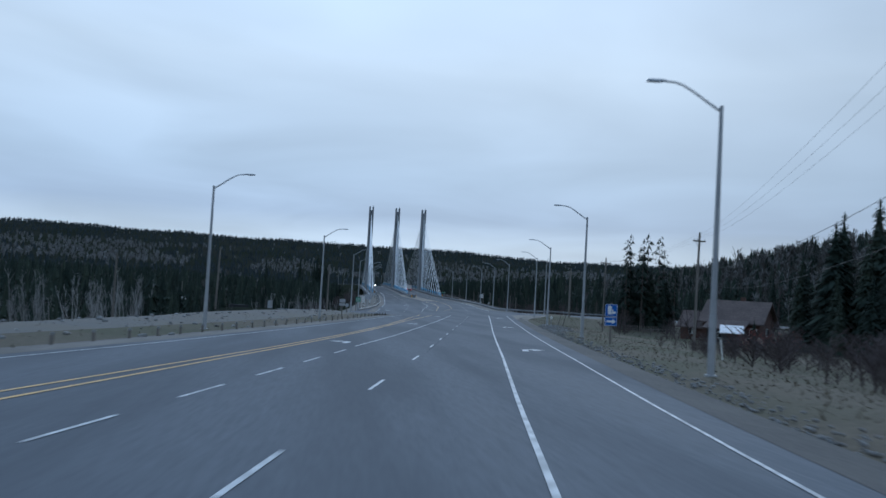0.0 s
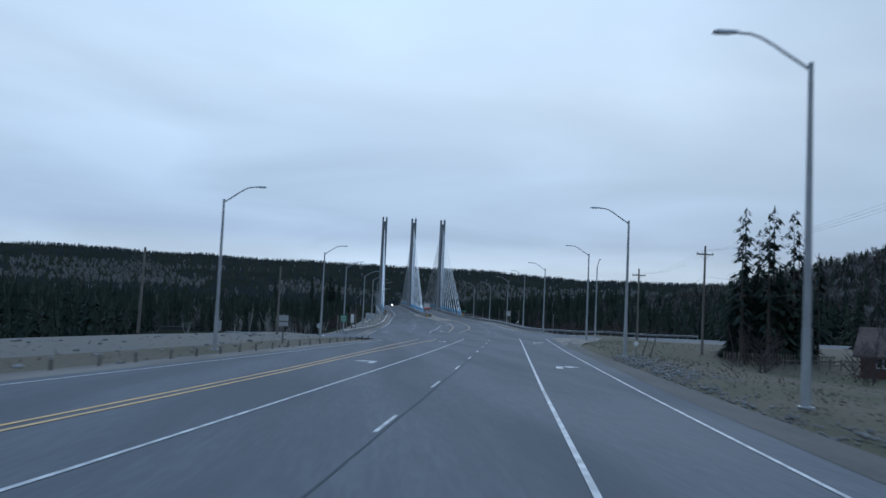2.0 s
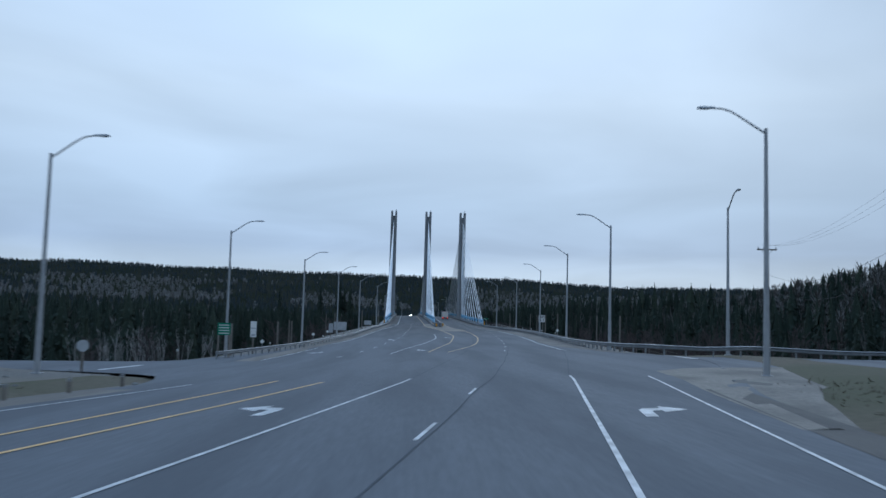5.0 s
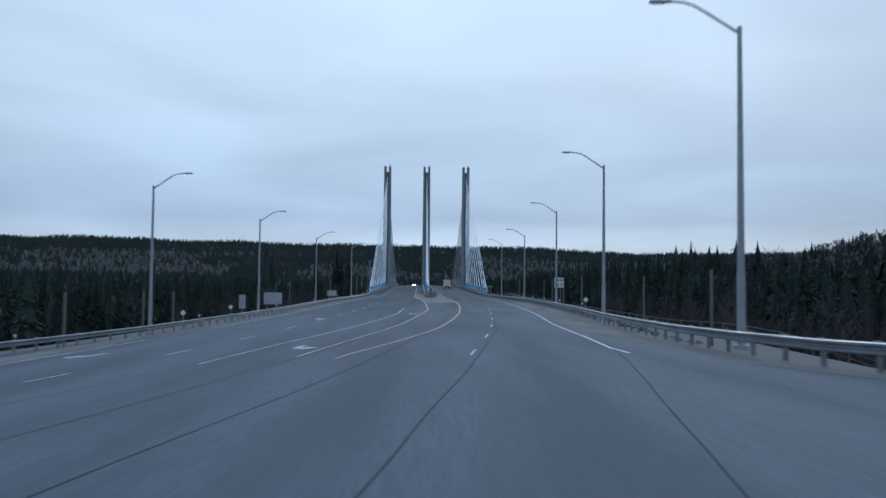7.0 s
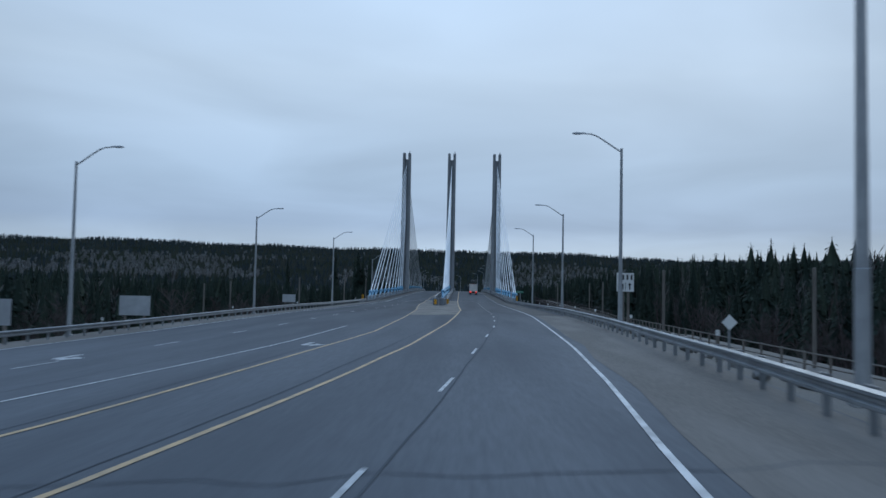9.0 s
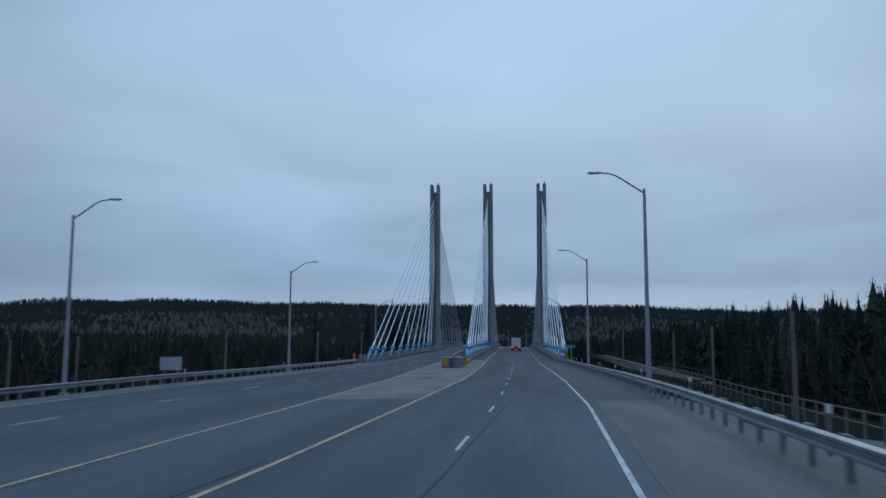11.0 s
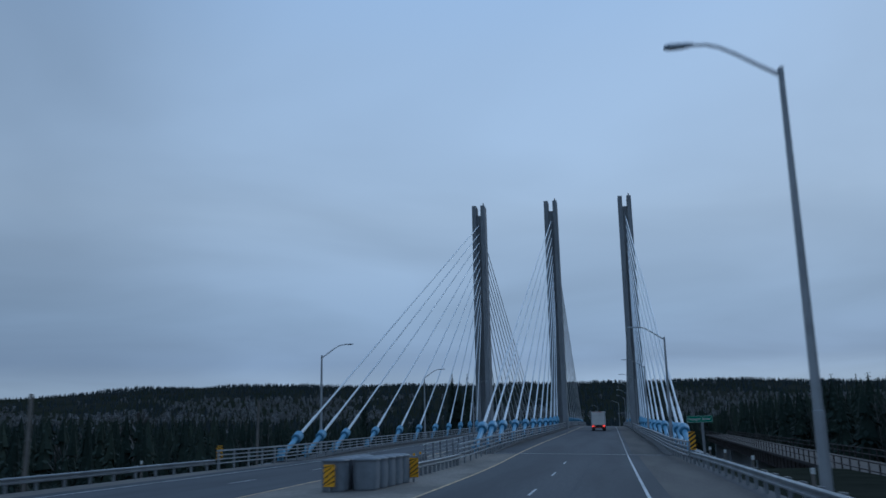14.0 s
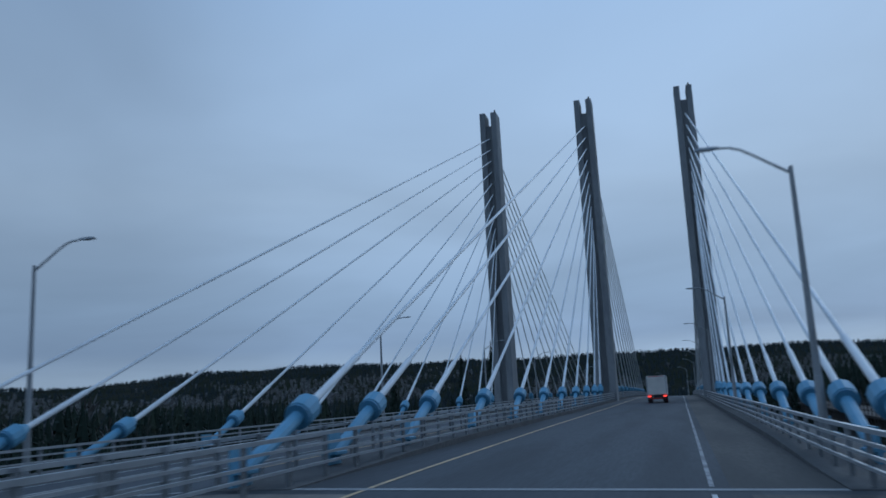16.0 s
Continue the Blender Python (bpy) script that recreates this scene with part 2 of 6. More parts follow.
M_HAZARD = material("hazard_yellow", (0.80, 0.37, 0.012), (0.92, 0.46, 0.02), 3.0, 0.5)
M_BARREL = material("grey_plastic", (0.18, 0.195, 0.215), (0.25, 0.27, 0.29), 2.0, 0.6, 0.05, 0, (0.14, 0.15, 0.165), 0.7, 0.5)
M_BRICK = material("brown_brick", (0.075, 0.042, 0.034), (0.125, 0.075, 0.06), 5.0, 0.9, 0.3, 0, (0.09, 0.05, 0.04), 0.4, 0.5)
M_ROOF = material("brown_shingle", (0.10, 0.075, 0.065), (0.17, 0.13, 0.115), 4.0, 0.95, 0.4, 0, (0.08, 0.065, 0.06), 0.4, 0.5)
M_PALEROOF = material("pale_metal_roof", (0.55, 0.57, 0.6), (0.68, 0.7, 0.72), 2.0, 0.5)
M_RUST = material("rusty_girder", (0.03, 0.025, 0.023), (0.065, 0.055, 0.05), 2.0, 0.85, 0.2, 0, (0.05, 0.045, 0.045), 0.3, 0.6)
M_SHEDWALL = material("weathered_siding", (0.06, 0.065, 0.07), (0.11, 0.115, 0.12), 3.0, 0.85, 0.3, 0, (0.05, 0.05, 0.052), 0.5, 0.5, (6, 6, 0.4))
M_TARP = material("faded_tan_tarpaulin", (0.34, 0.27, 0.2), (0.46, 0.38, 0.29), 3.0, 0.7, 0.2, 0, (0.3, 0.25, 0.2), 0.6, 0.5)
M_TRUCK = material("white_truck_panel", (0.60, 0.58, 0.54), (0.70, 0.68, 0.63), 1.0, 0.45, 0.0, 0, (0.5, 0.49, 0.47), 0.6, 0.4)
M_CARPAINT = material("dark_car_paint", (0.03, 0.03, 0.035), (0.05, 0.05, 0.055), 1.0, 0.3, spec=0.6)
M_GLASS = material("dark_window", (0.012, 0.014, 0.016), (0.02, 0.022, 0.025), 1.0, 0.12, spec=0.7)
M_TAIL = emitter("tail_light", (1.0, 0.05, 0.03), 3.0)
M_HEAD = emitter("head_light", (1.0, 0.9, 0.72), 70.0)


# ---- plan: road profile, course and ground ----
Z_STEP, Z_START = 42.8, -21.4
Z_KNOTS = [3.57, 2.30, 1.31, 0.53, -0.06, -0.40, -0.53, -0.34, -0.24, -0.24, 0.00, 0.75, 1.45, 2.23, 2.85, 3.25, 3.35, 3.2]
X_KNOTS_Y = [-78.0, -40.0, 18.4, 38.4, 58.4, 78.4, 98.4, 118.4, 138.4, 158.4, 178.4, 198.4, 218.4, 238.4, 258.4, 278.4, 298.4, 318.4, 338.4, 358.4, 378.4, 398.5, 420.0]
X_KNOTS_X = [-46.8, -40.4, -30.57, -27.27, -23.85, -20.54, -17.19, -13.77, -10.36, -6.98, -3.66, -1.00, 1.66, 4.11, 5.83, 7.20, 8.56, 9.56, 10.08, 10.53, 10.82, 11.02, 11.05]
BRIDGE_Y0, BRIDGE_Y1, PYLON_Y, PLANE = 418.8, 684.0, 535.0, 16.05


def road_z(y):
    """Height of the road along its course."""
    u = max(0.0, (y - Z_START) / Z_STEP)
    k = min(int(u), len(Z_KNOTS) - 2)
    s = min(u - k, 1.0)
    g = lambda i: Z_KNOTS[min(max(i, 0), len(Z_KNOTS) - 1)]
    a, b, c, d = g(k - 1), g(k), g(k + 1), g(k + 2)
    return 0.5 * (2 * b + (c - a) * s + (2 * a - 5 * b + 4 * c - d) * s * s + (3 * b - a - 3 * c + d) * s ** 3)


def lane_x(y):
    """Where the lane that the camera drives in runs; beyond the bridge the road bends away."""
    x = float(np.interp(y, X_KNOTS_Y, X_KNOTS_X))
    if y > 700:
        x -= (y - 700) ** 2 / 2600
    return x


def smooth(a, b, v):
    s = min(1.0, max(0.0, (v - a) / (b - a)))
    return s * s * (3 - 2 * s)


def surface_z(x, y):
    """Road surface: superelevated in the bend, crowned on the bridge."""
    bend = float(np.interp(y, [0, 150, 214, 290, 340, 425], [0.0, 0.019, 0.059, 0.035, 0.013, 0.0]))
    crown = smooth(395, 426, y) * (1 - smooth(680, 720, y))
    return road_z(y) + bend * min(9.0, max(-25.0, x - lane_x(y))) + crown * (0.27 - 0.03 * abs(x))


def left_edge(y):
    """Outer edge of the pavement on the oncoming side."""
    base = lane_x(y) - 17.4
    return float(np.interp(y, [178, 188, 192, 195, 197, 207, 209.5, 212.4, 215.4, 222, 231, 249, 270, 290, 320, 350, 385, 412, 690, 740, 1100], [base, -23.2, -26.0, -30.0, -44.0, -44.0, -33.5, -31.4, -29.0, -27.0, -24.8, -21.9, -19.9, -18.8, -17.8, -16.8, -16.1, -15.4, -15.4, lane_x(y) - 24, lane_x(y) - 20]))


def right_edge(y):
    base = lane_x(y) + 7.2
    return float(np.interp(y, [168, 182, 196, 200, 204, 208, 212, 226, 243, 256, 268, 296, 315, 340, 380, 412, 690, 720], [base, base + 2.0, 10.2, 9.9, 9.2, 8.3, 7.8, 8.3, 9.8, 10.9, 11.6, 13.3, 14.3, 15.2, 15.6, 15.6, 15.4, lane_x(y) + 6]))


def hills(x, y):
    """Lie of the land away from the road."""
    dx, dy = x, y - 535.0
    r = math.hypot(dx, dy)
    a = math.atan2(dx, dy)
    lump = noise.noise(Vector((x / 420, y / 420, 3.0)))
    fine = noise.noise(Vector((x / 120, y / 120, 8.0)))
    ridge = 110 + 12 * noise.noise(Vector((a * 1.6, 2.5, 0))) + 9 * smooth(-0.1, -0.7, a) + 3 * noise.noise(Vector((a * 14, 6.5, 0))) + 1.6 * noise.noise(Vector((a * 45, 1.5, 0)))
    ridge -= 20 * smooth(0.1, 0.35, a) + 24 * smooth(-0.58, -0.72, a) + 8 * smooth(-0.46, -0.56, a)
    z = -9.0 + ridge * smooth(520, 1750, r) + (6 * lump + 2 * fine) * smooth(150, 500, r)
    z += (31 + 6 * noise.noise(Vector((x / 60, y / 60, 7.7)))) * smooth(60, 205, x - lane_x(min(y, 420))) * smooth(600, 390, y)
    z += 9 * smooth(40, 110, x - lane_x(min(y, 420))) * smooth(640, 540, y)
    return z


def side_z(x, y):
    return surface_z(min(x, right_edge(y)), y) + 0.1 * smooth(0, 20, x - right_edge(y))


def ground_z(x, y):
    """The land: level beside the road, banks down to the river flats, low hills beyond."""
    yr = min(max(y, -60), 1100)
    l, r = left_edge(yr), right_edge(yr)
    rz = road_z(yr)
    far = hills(x, y)
    drop = 11 * smooth(BRIDGE_Y0 + 1, BRIDGE_Y0 + 16, y) * smooth(BRIDGE_Y1 - 1, BRIDGE_Y1 - 16, y)
    end = smooth(1010, 1100, y)
    if l - 0.5 <= x <= r + 0.5:
        return (surface_z(x, yr) - 0.3 - drop) * (1 - end) + far * end
    open_left = 1 - smooth(185, 212, y)
    if x < l:
        d = l - 0.5 - x
        flush = 0.24 * smooth(0, 1.2, d) * smooth(180, 188, y) * (1 - smooth(209, 218, y))
        sink = surface_z(l, yr) - 0.3 - drop + flush + 0.45 * open_left * smooth(3, 10, d) - 0.3 * smooth(1, 5, d) * (1 - open_left)
        flat = float(np.interp(y, [70, 100, 130, 170, 195, 212], [9.5, 12, 15.5, 16, 9, 3.5]))
        return sink + (far - sink) * max(end, smooth(flat, flat + 26, d))
    d = x - r - 0.5
    bank = smooth(200, 226, y)
    base = surface_z(r, yr) - 0.3 - drop + 0.24 * smooth(0, 1.2, d) * (1 - smooth(203, 220, y))
    path = base - 0.9 * smooth(2, 16, d) * (1 - smooth(140, 165, y)) - 0.75 * bank * smooth(0.8, 4.0, d) - 0.4 * bank * smooth(3.5, 8.0, d) * (1 - smooth(330, 380, y))
    if 150 < y < 215:
        path += 0.25 * smooth(0, 6, d) * smooth(150, 175, y) * (1 - bank)
    flat = 58 * (1 - bank) + 9.5 * bank
    z = path + (far - path) * max(end, smooth(flat, flat + 90 * (1 - bank) + 24, d))
    ys = y - 10 * (x - 1) / 110
    lane = smooth(172, 183, ys) * (1 - smooth(201.5, 209, ys)) * (1 - smooth(100, 118, x)) * smooth(14, 24, x)
    return z + (side_z(x, yr) - 0.12 - z) * lane


# ---- mesh helpers ----
def mesh_object(name, verts, faces, mat, parent=None, label="", smooth_shade=False):
    me = bpy.data.meshes.new(name)
    me.from_pydata([tuple(v) for v in verts], [], faces)
    if smooth_shade:
        me.shade_smooth()
    me.materials.append(mat)
    ob = new(name, me)
    if parent is not None:
        ob.parent = parent
    if label:
        ob["label"] = label
    return ob


def part(name, bm, mat, parent=None, label="", smooth_shade=False):
    me = bpy.data.meshes.new(name)
    bm.to_mesh(me)
    bm.free()
    if smooth_shade:
        me.shade_smooth()
    me.materials.append(mat)
    ob = new(name, me)
    if parent is not None:
        ob.parent = parent
    if label:
        ob["label"] = label
    return ob


def again(ob, m, parent=None):
    """Another object on the same mesh."""
    o = bpy.data.objects.new(ob.name.split(".")[0], ob.data)
    scene.collection.objects.link(o)
    o.parent = parent if parent is not None else ob.parent
    o.matrix_basis = m
    if "label" in ob:
        o["label"] = ob["label"]
    return o


def thing(name, m, label, category, group="", kind=""):
    e = new(name)
    e.empty_display_size = 0.3
    e.matrix_basis = m
    return tagged(e, label, category, group, kind)


def box(bm, x0, x1, y0, y1, z0, z1, bevel=0.0):
    vs = [bm.verts.new((x, y, z)) for x in (x0, x1) for y in (y0, y1) for z in (z0, z1)]
    fs = [(0, 1, 3, 2), (4, 6, 7, 5), (0, 4, 5, 1), (2, 3, 7, 6), (0, 2, 6, 4), (1, 5, 7, 3)]
    faces = [bm.faces.new([vs[i] for i in f]) for f in fs]
    if bevel:
        edges = list({e for f in faces for e in f.edges})
        bmesh.ops.bevel(bm, geom=edges, offset=bevel, segments=1, affect="EDGES")
    return bm


def boxed(*args, bevel=0.0):
    return box(bmesh.new(), *args, bevel=bevel)


def tube(bm, points, radii, sides=8, caps=True):
    """A round bar through points; radii: one or one each."""
    pts = [Vector(p) for p in points]
    if not hasattr(radii, "__len__"):
        radii = [radii] * len(pts)
    rings = []
    for i, p in enumerate(pts):
        d = (pts[min(i + 1, len(pts) - 1)] - pts[max(i - 1, 0)]).normalized()
        up = Vector((0, 0, 1)) if abs(d.z) < 0.95 else Vector((1, 0, 0))
        a = d.cross(up).normalized()
        b = a.cross(d)
        rings.append([bm.verts.new(p + (a * math.cos(t) + b * math.sin(t)) * radii[i]) for t in [2 * math.pi * k / sides for k in range(sides)]])
    for r0, r1 in zip(rings, rings[1:]):
        for k in range(sides):
            bm.faces.new((r0[k], r0[(k + 1) % sides], r1[(k + 1) % sides], r1[k]))
    if caps:
        bm.faces.new(rings[0][::-1])
        bm.faces.new(rings[-1])
    return bm


def tubed(points, radii, sides=8):
    return tube(bmesh.new(), points, radii, sides)


def strip(points, width, lift):
    """A flat painted band on the road along plan points."""
    verts, faces = [], []
    n = len(points)
    for i, (x, y) in enumerate(points):
        x0, y0 = points[max(i - 1, 0)]
        x1, y1 = points[min(i + 1, n - 1)]
        d = Vector((x1 - x0, y1 - y0)).normalized()
        s = Vector((-d.y, d.x)) * width / 2
        for k in (1, -1):
            px, py = x + s.x * k, y + s.y * k
            verts.append((px, py, surface_z(px, py) + lift))
        if i:
            faces.append((2 * i - 2, 2 * i - 1, 2 * i + 1, 2 * i))
    return verts, faces


def course(y0, y1, offset, step=3.0):
    """Plan points that run at an offset from the lane, in metres or a function of y."""
    n = max(1, int(round((y1 - y0) / step)))
    ys = [y0 + (y1 - y0) * i / n for i in range(n + 1)]
    return [(lane_x(y) + (offset(y) if callable(offset) else offset), y) for y in ys]


def spline(knots, y0, y1, step=3.0):
    n = max(1, int(round((y1 - y0) / step)))
    ky, kx = [k[1] for k in knots], [k[0] for k in knots]
    ys = [y0 + (y1 - y0) * i / n for i in range(n + 1)]
    return [(float(np.interp(y, ky, kx)), y) for y in ys]


# ---- ground ----
def build_ground():
    us = sorted(set([-2600, -2200, -1900, -1600, -1300, -1050, -850, -680, -540, -430, -340, -270, -215, -170, -135, -108]
                    + list(range(-90, -24, 6)) + [v * 2 for v in range(-13, 11)] + list(range(20, 92, 6))
                    + [100, 115, 135, 165, 200, 240, 290, 350, 430, 530, 660, 820, 1020, 1250, 1500, 1800, 2200, 2600]))
    ys = sorted(set([-400, -250, -150, -100] + list(range(-60, 440, 4)) + list(range(440, 700, 12)) + list(range(700, 1000, 30)) + list(range(1000, 2900, 75)) + [3000, 3400]))
    verts, faces, mats = [], [], []
    for y in ys:
        c = lane_x(min(max(y, -60), 700)) - 4.0
        for u in us:
            x = c + u
            verts.append((x, y, ground_z(x, y)))
    w = len(us)
    for j in range(len(ys) - 1):
        for i in range(w - 1):
            faces.append((j * w + i, j * w + i + 1, (j + 1) * w + i + 1, (j + 1) * w + i))
            ym, um = (ys[j] + ys[j + 1]) / 2, (us[i] + us[i + 1]) / 2
            lm = um - 4.0
            edge = 9 * noise.noise(Vector((um / 14, ym / 14, 4.4)))
            if ym < 204:
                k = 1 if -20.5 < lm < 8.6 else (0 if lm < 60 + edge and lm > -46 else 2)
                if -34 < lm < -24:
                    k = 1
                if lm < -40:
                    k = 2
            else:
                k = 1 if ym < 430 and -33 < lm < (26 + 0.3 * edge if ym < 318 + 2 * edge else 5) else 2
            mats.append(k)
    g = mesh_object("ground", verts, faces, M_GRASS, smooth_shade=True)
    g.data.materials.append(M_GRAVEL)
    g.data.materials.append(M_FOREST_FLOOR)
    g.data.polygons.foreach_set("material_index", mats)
    tagged(g, "dry grass, gravel verges and dark forest floor", "ground", kind="structure")


build_ground()


# ---- road ----
def sheet(name, ys, left, right, cols, mat, lift=0.0, parent=None):
    verts, faces = [], []
    for y in ys:
        a, b = left(y), right(y)
        for i in range(cols + 1):
            x = a + (b - a) * i / cols
            verts.append((x, y, surface_z(x, y) + lift))
    w = cols + 1
    for j in range(len(ys) - 1):
        for i in range(cols):
            faces.append((j * w + i, j * w + i + 1, (j + 1) * w + i + 1, (j + 1) * w + i))
    return mesh_object(name, verts, faces, mat, parent, smooth_shade=True)


road = sheet("road", list(np.arange(-60, BRIDGE_Y0 + 0.1, 2.98)) + [BRIDGE_Y0], left_edge, right_edge, 24, M_ASPHALT)
tagged(road, "worn grey asphalt highway with sealed cracks", "road", kind="structure")
road_far = sheet("road_beyond", list(np.arange(BRIDGE_Y1, 1060, 6.0)), left_edge, right_edge, 12, M_ASPHALT)
tagged(road_far, "grey asphalt highway beyond the bridge", "road", kind="structure")


def side_road():
    """Dusty asphalt road that joins from the right before the bend, with its gravel verges."""
    rows = []
    n = 70
    for i in range(n):
        s = i / (n - 1)
        x = 1.0 + s * 110
        half = 6.5 + 7.5 * (1 - smooth(0.0, 0.14, s))
        yc = 189.0 + 2.0 * smooth(0.0, 0.1, s) + 10 * s
        row = []
        for j in range(21):
            q = j / 10 - 1
            y = min(yc + half * q * (1.5 if q > 0 else 1), 200.4 + 4 * s)
            xx = max(x, right_edge(y) - 0.5)
            row.append((xx, y, side_z(xx, y) + (0.02 if i else -0.02)))
        rows.append(row)
    sides = []
    for k, out in ((0, -1), (20, 1)):
        verge = []
        for row in rows:
            x, y, z = row[k]
            x2 = x + (3.5 if out < 0 else 0.4)
            y2 = y + out * (6.0 if out < 0 else 1.2)
            verge.append(((x, y, z + 0.003), (x2, y2, min(z - 0.05, ground_z(x2, y2) - 0.04))))
        sides.append(verge)
    def band(name, rws):
        w = len(rws[0])
        faces = [((i - 1) * w + k, i * w + k, i * w + k + 1, (i - 1) * w + k + 1) for i in range(1, len(rws)) for k in range(w - 1)]
        return [v for r in rws for v in r], faces
    ob = mesh_object("side_road", *band("", rows), M_ASPHALT, smooth_shade=True)
    tagged(ob, "dusty asphalt side road joining the highway", "road", kind="structure")
    for verge in sides:
        mesh_object("gravel_verge", *band("", verge), M_GRAVEL, ob, smooth_shade=True)


side_road()


def mark(name, pts, width, mat, lift=0.012):
    v, f = strip(pts, width, lift)
    return mesh_object(name, v, f, mat, road)


# gritty shoulders and median lie on the asphalt
mark("gritty_shoulder", course(-60, 172, 6.55), 1.25, M_OLDGRIT, 0.006)
verts, faces = [], []
for i in range(15):
    y = 160 + 2.0 * i
    x0 = float(np.interp(y, [160, 171, 177.6, 184.5, 186, 187, 188], [-0.9, 0.9, 2.2, 3.0, 5.0, 7.8, 10.0]))
    x1 = right_edge(min(y, 182)) + float(np.interp(y, [160, 172, 188], [0.4, 2.5, 8.0]))
    for k in range(7):
        x = x0 + (x1 - x0) * k / 6
        z = side_z(x, y) + (0.03 if k > 1 else 0.015 * k)
        if x > right_edge(y) - 0.4:
            z += (min(z, ground_z(x, y) + 0.02) - z) * (1 - smooth(162, 178, y))
        verts.append((x, y, z))
    if i:
        faces += [(7 * i - 7 + k, 7 * i - 6 + k, 7 * i + 1 + k, 7 * i + k) for k in range(6)]
mesh_object("gravel_patch", verts, faces, M_DUST, road, "dusty gravel spread at the junction")
EDGE_R = [(4.86, 220.5), (5.48, 228.2), (6.5, 245.7), (7.4, 256), (8.3, 269), (9.47, 291.7), (10.6, 315), (11.25, 342), (11.5, 364), (11.5, 419)]
verts, faces = [], []
for i, (x, y) in enumerate(spline(EDGE_R, 203, 318)):
    x1 = right_edge(y) - 0.05
    inner = max(x + 0.42 + 0.3 * noise.noise(Vector((y * 0.12, 7.1, 0))), x1 - float(np.interp(y, [203, 214, 222, 232, 246], [0.5, 1.0, 1.5, 2.4, 9.0])) + 0.25 * noise.noise(Vector((y * 0.2, 3.3, 0))))
    for k in range(4):
        px = inner + (x1 - inner) * k / 3
        verts.append((px, y, surface_z(px, y) + 0.006))
    if i:
        faces += [(4 * i - 4 + k, 4 * i - 3 + k, 4 * i + 1 + k, 4 * i + k) for k in range(3)]
mesh_object("gritty_shoulder", verts, faces, M_GRIT, road)
mark("gritty_shoulder", spline([(12.3, 318), (13.0, 345), (13.5, 365), (13.6, 418)], 318, 418), 2.7, M_OLDGRIT, 0.006)
mark("gritty_shoulder", course(-60, 175, -16.6), 1.5, M_GRIT, 0.006)
mark("gritty_shoulder", spline([(-23.6, 216), (-22.3, 231), (-21.0, 249), (-19.0, 270), (-17.9, 290), (-16.9, 320), (-15.8, 350), (-15.0, 385), (-14.4, 415)], 216, 416), 1.9, M_GRIT, 0.006)
MED_R = [(-5.6, 222), (-5.27, 224.1), (-3.78, 230.7), (-2.1, 239.0), (-1.0, 245.4), (0.0, 254.2), (0.6, 260.2), (1.1, 266.6), (1.6, 272), (2.9, 299), (3.5, 322), (3.9, 347), (3.5, 390), (3.3, 419)]
MED_L = [(-7.4, 224), (-7.0, 227.5), (-5.68, 238.3), (-3.8, 251.8), (-3.0, 261.5), (-1.85, 277.7), (-1.35, 287), (-1.4, 318), (-1.9, 347), (-2.8, 366), (-3.7, 392), (-3.5, 419)]
verts, faces = [], []
for i, (a, b) in enumerate(zip(spline(MED_L, 322, 418), spline(MED_R, 322, 418))):
    for x in (a[0] + 0.1, (a[0] + b[0]) / 2, b[0] - 0.1):
        verts.append((x, a[1], surface_z(x, a[1]) + 0.006))
    if i:
        faces += [(3 * i - 3, 3 * i - 2, 3 * i + 1, 3 * i), (3 * i - 2, 3 * i - 1, 3 * i + 2, 3 * i + 1)]
mesh_object("gritty_median", verts, faces, M_DUST, road)


def offsets(ys, os):
    return lambda y: float(np.interp(y, ys, os))


# solid lines
mark("edge_line", course(-60, 178, -15.0), 0.11, M_WHITE)
mark("turn_lane_line", course(-60, 181.2, 1.33), 0.115, M_WHITE)
mark("edge_line", course(-60, 180.0, 4.88), 0.095, M_WHITE)
mark("turn_lane_line", course(63.0, 180.3, offsets([63, 80, 130], [-6.4, -6.1, -6.05])), 0.11, M_WHITE)
mark("centre_line", course(-60, 180, offsets([36, 50, 60, 80, 95, 109, 128, 165, 180], [-10.0, -9.85, -9.72, -9.62, -9.75, -10.0, -10.65, -11.5, -11.98])), 0.14, M_YELLOW)
mark("centre_line", course(-60, 178.6, offsets([36, 50, 60, 75, 90, 105, 112, 128, 150, 168, 178], [-9.25, -9.33, -9.27, -9.2, -9.25, -9.42, -9.65, -9.95, -9.7, -9.52, -9.63])), 0.14, M_YELLOW)
mark("median_line", spline(MED_R, 222, 684), 0.15, M_MEDIAN)
mark("median_line", spline(MED_L, 224, 684), 0.15, M_MEDIAN)
mark("edge_line", spline(EDGE_R, 217.5, 418), 0.115, M_WHITE)
mark("edge_line", spline(EDGE_R, 419.5, 684), 0.12, M_WORN)
OPP = [(-11.06, 222.5), (-9.76, 235), (-7.4, 250), (-5.5, 265.8), (-4.65, 276), (-4.2, 300)]
mark("turn_lane_line", spline(OPP, 222.5, 296), 0.12, M_WHITE)
mark("edge_line", spline([(-22.4, 216), (-21.2, 231), (-19.9, 249), (-17.9, 270), (-16.8, 290), (-15.6, 320), (-14.2, 350), (-12.6, 385), (-11.7, 419)], 217, 684), 0.13, M_WHITE)
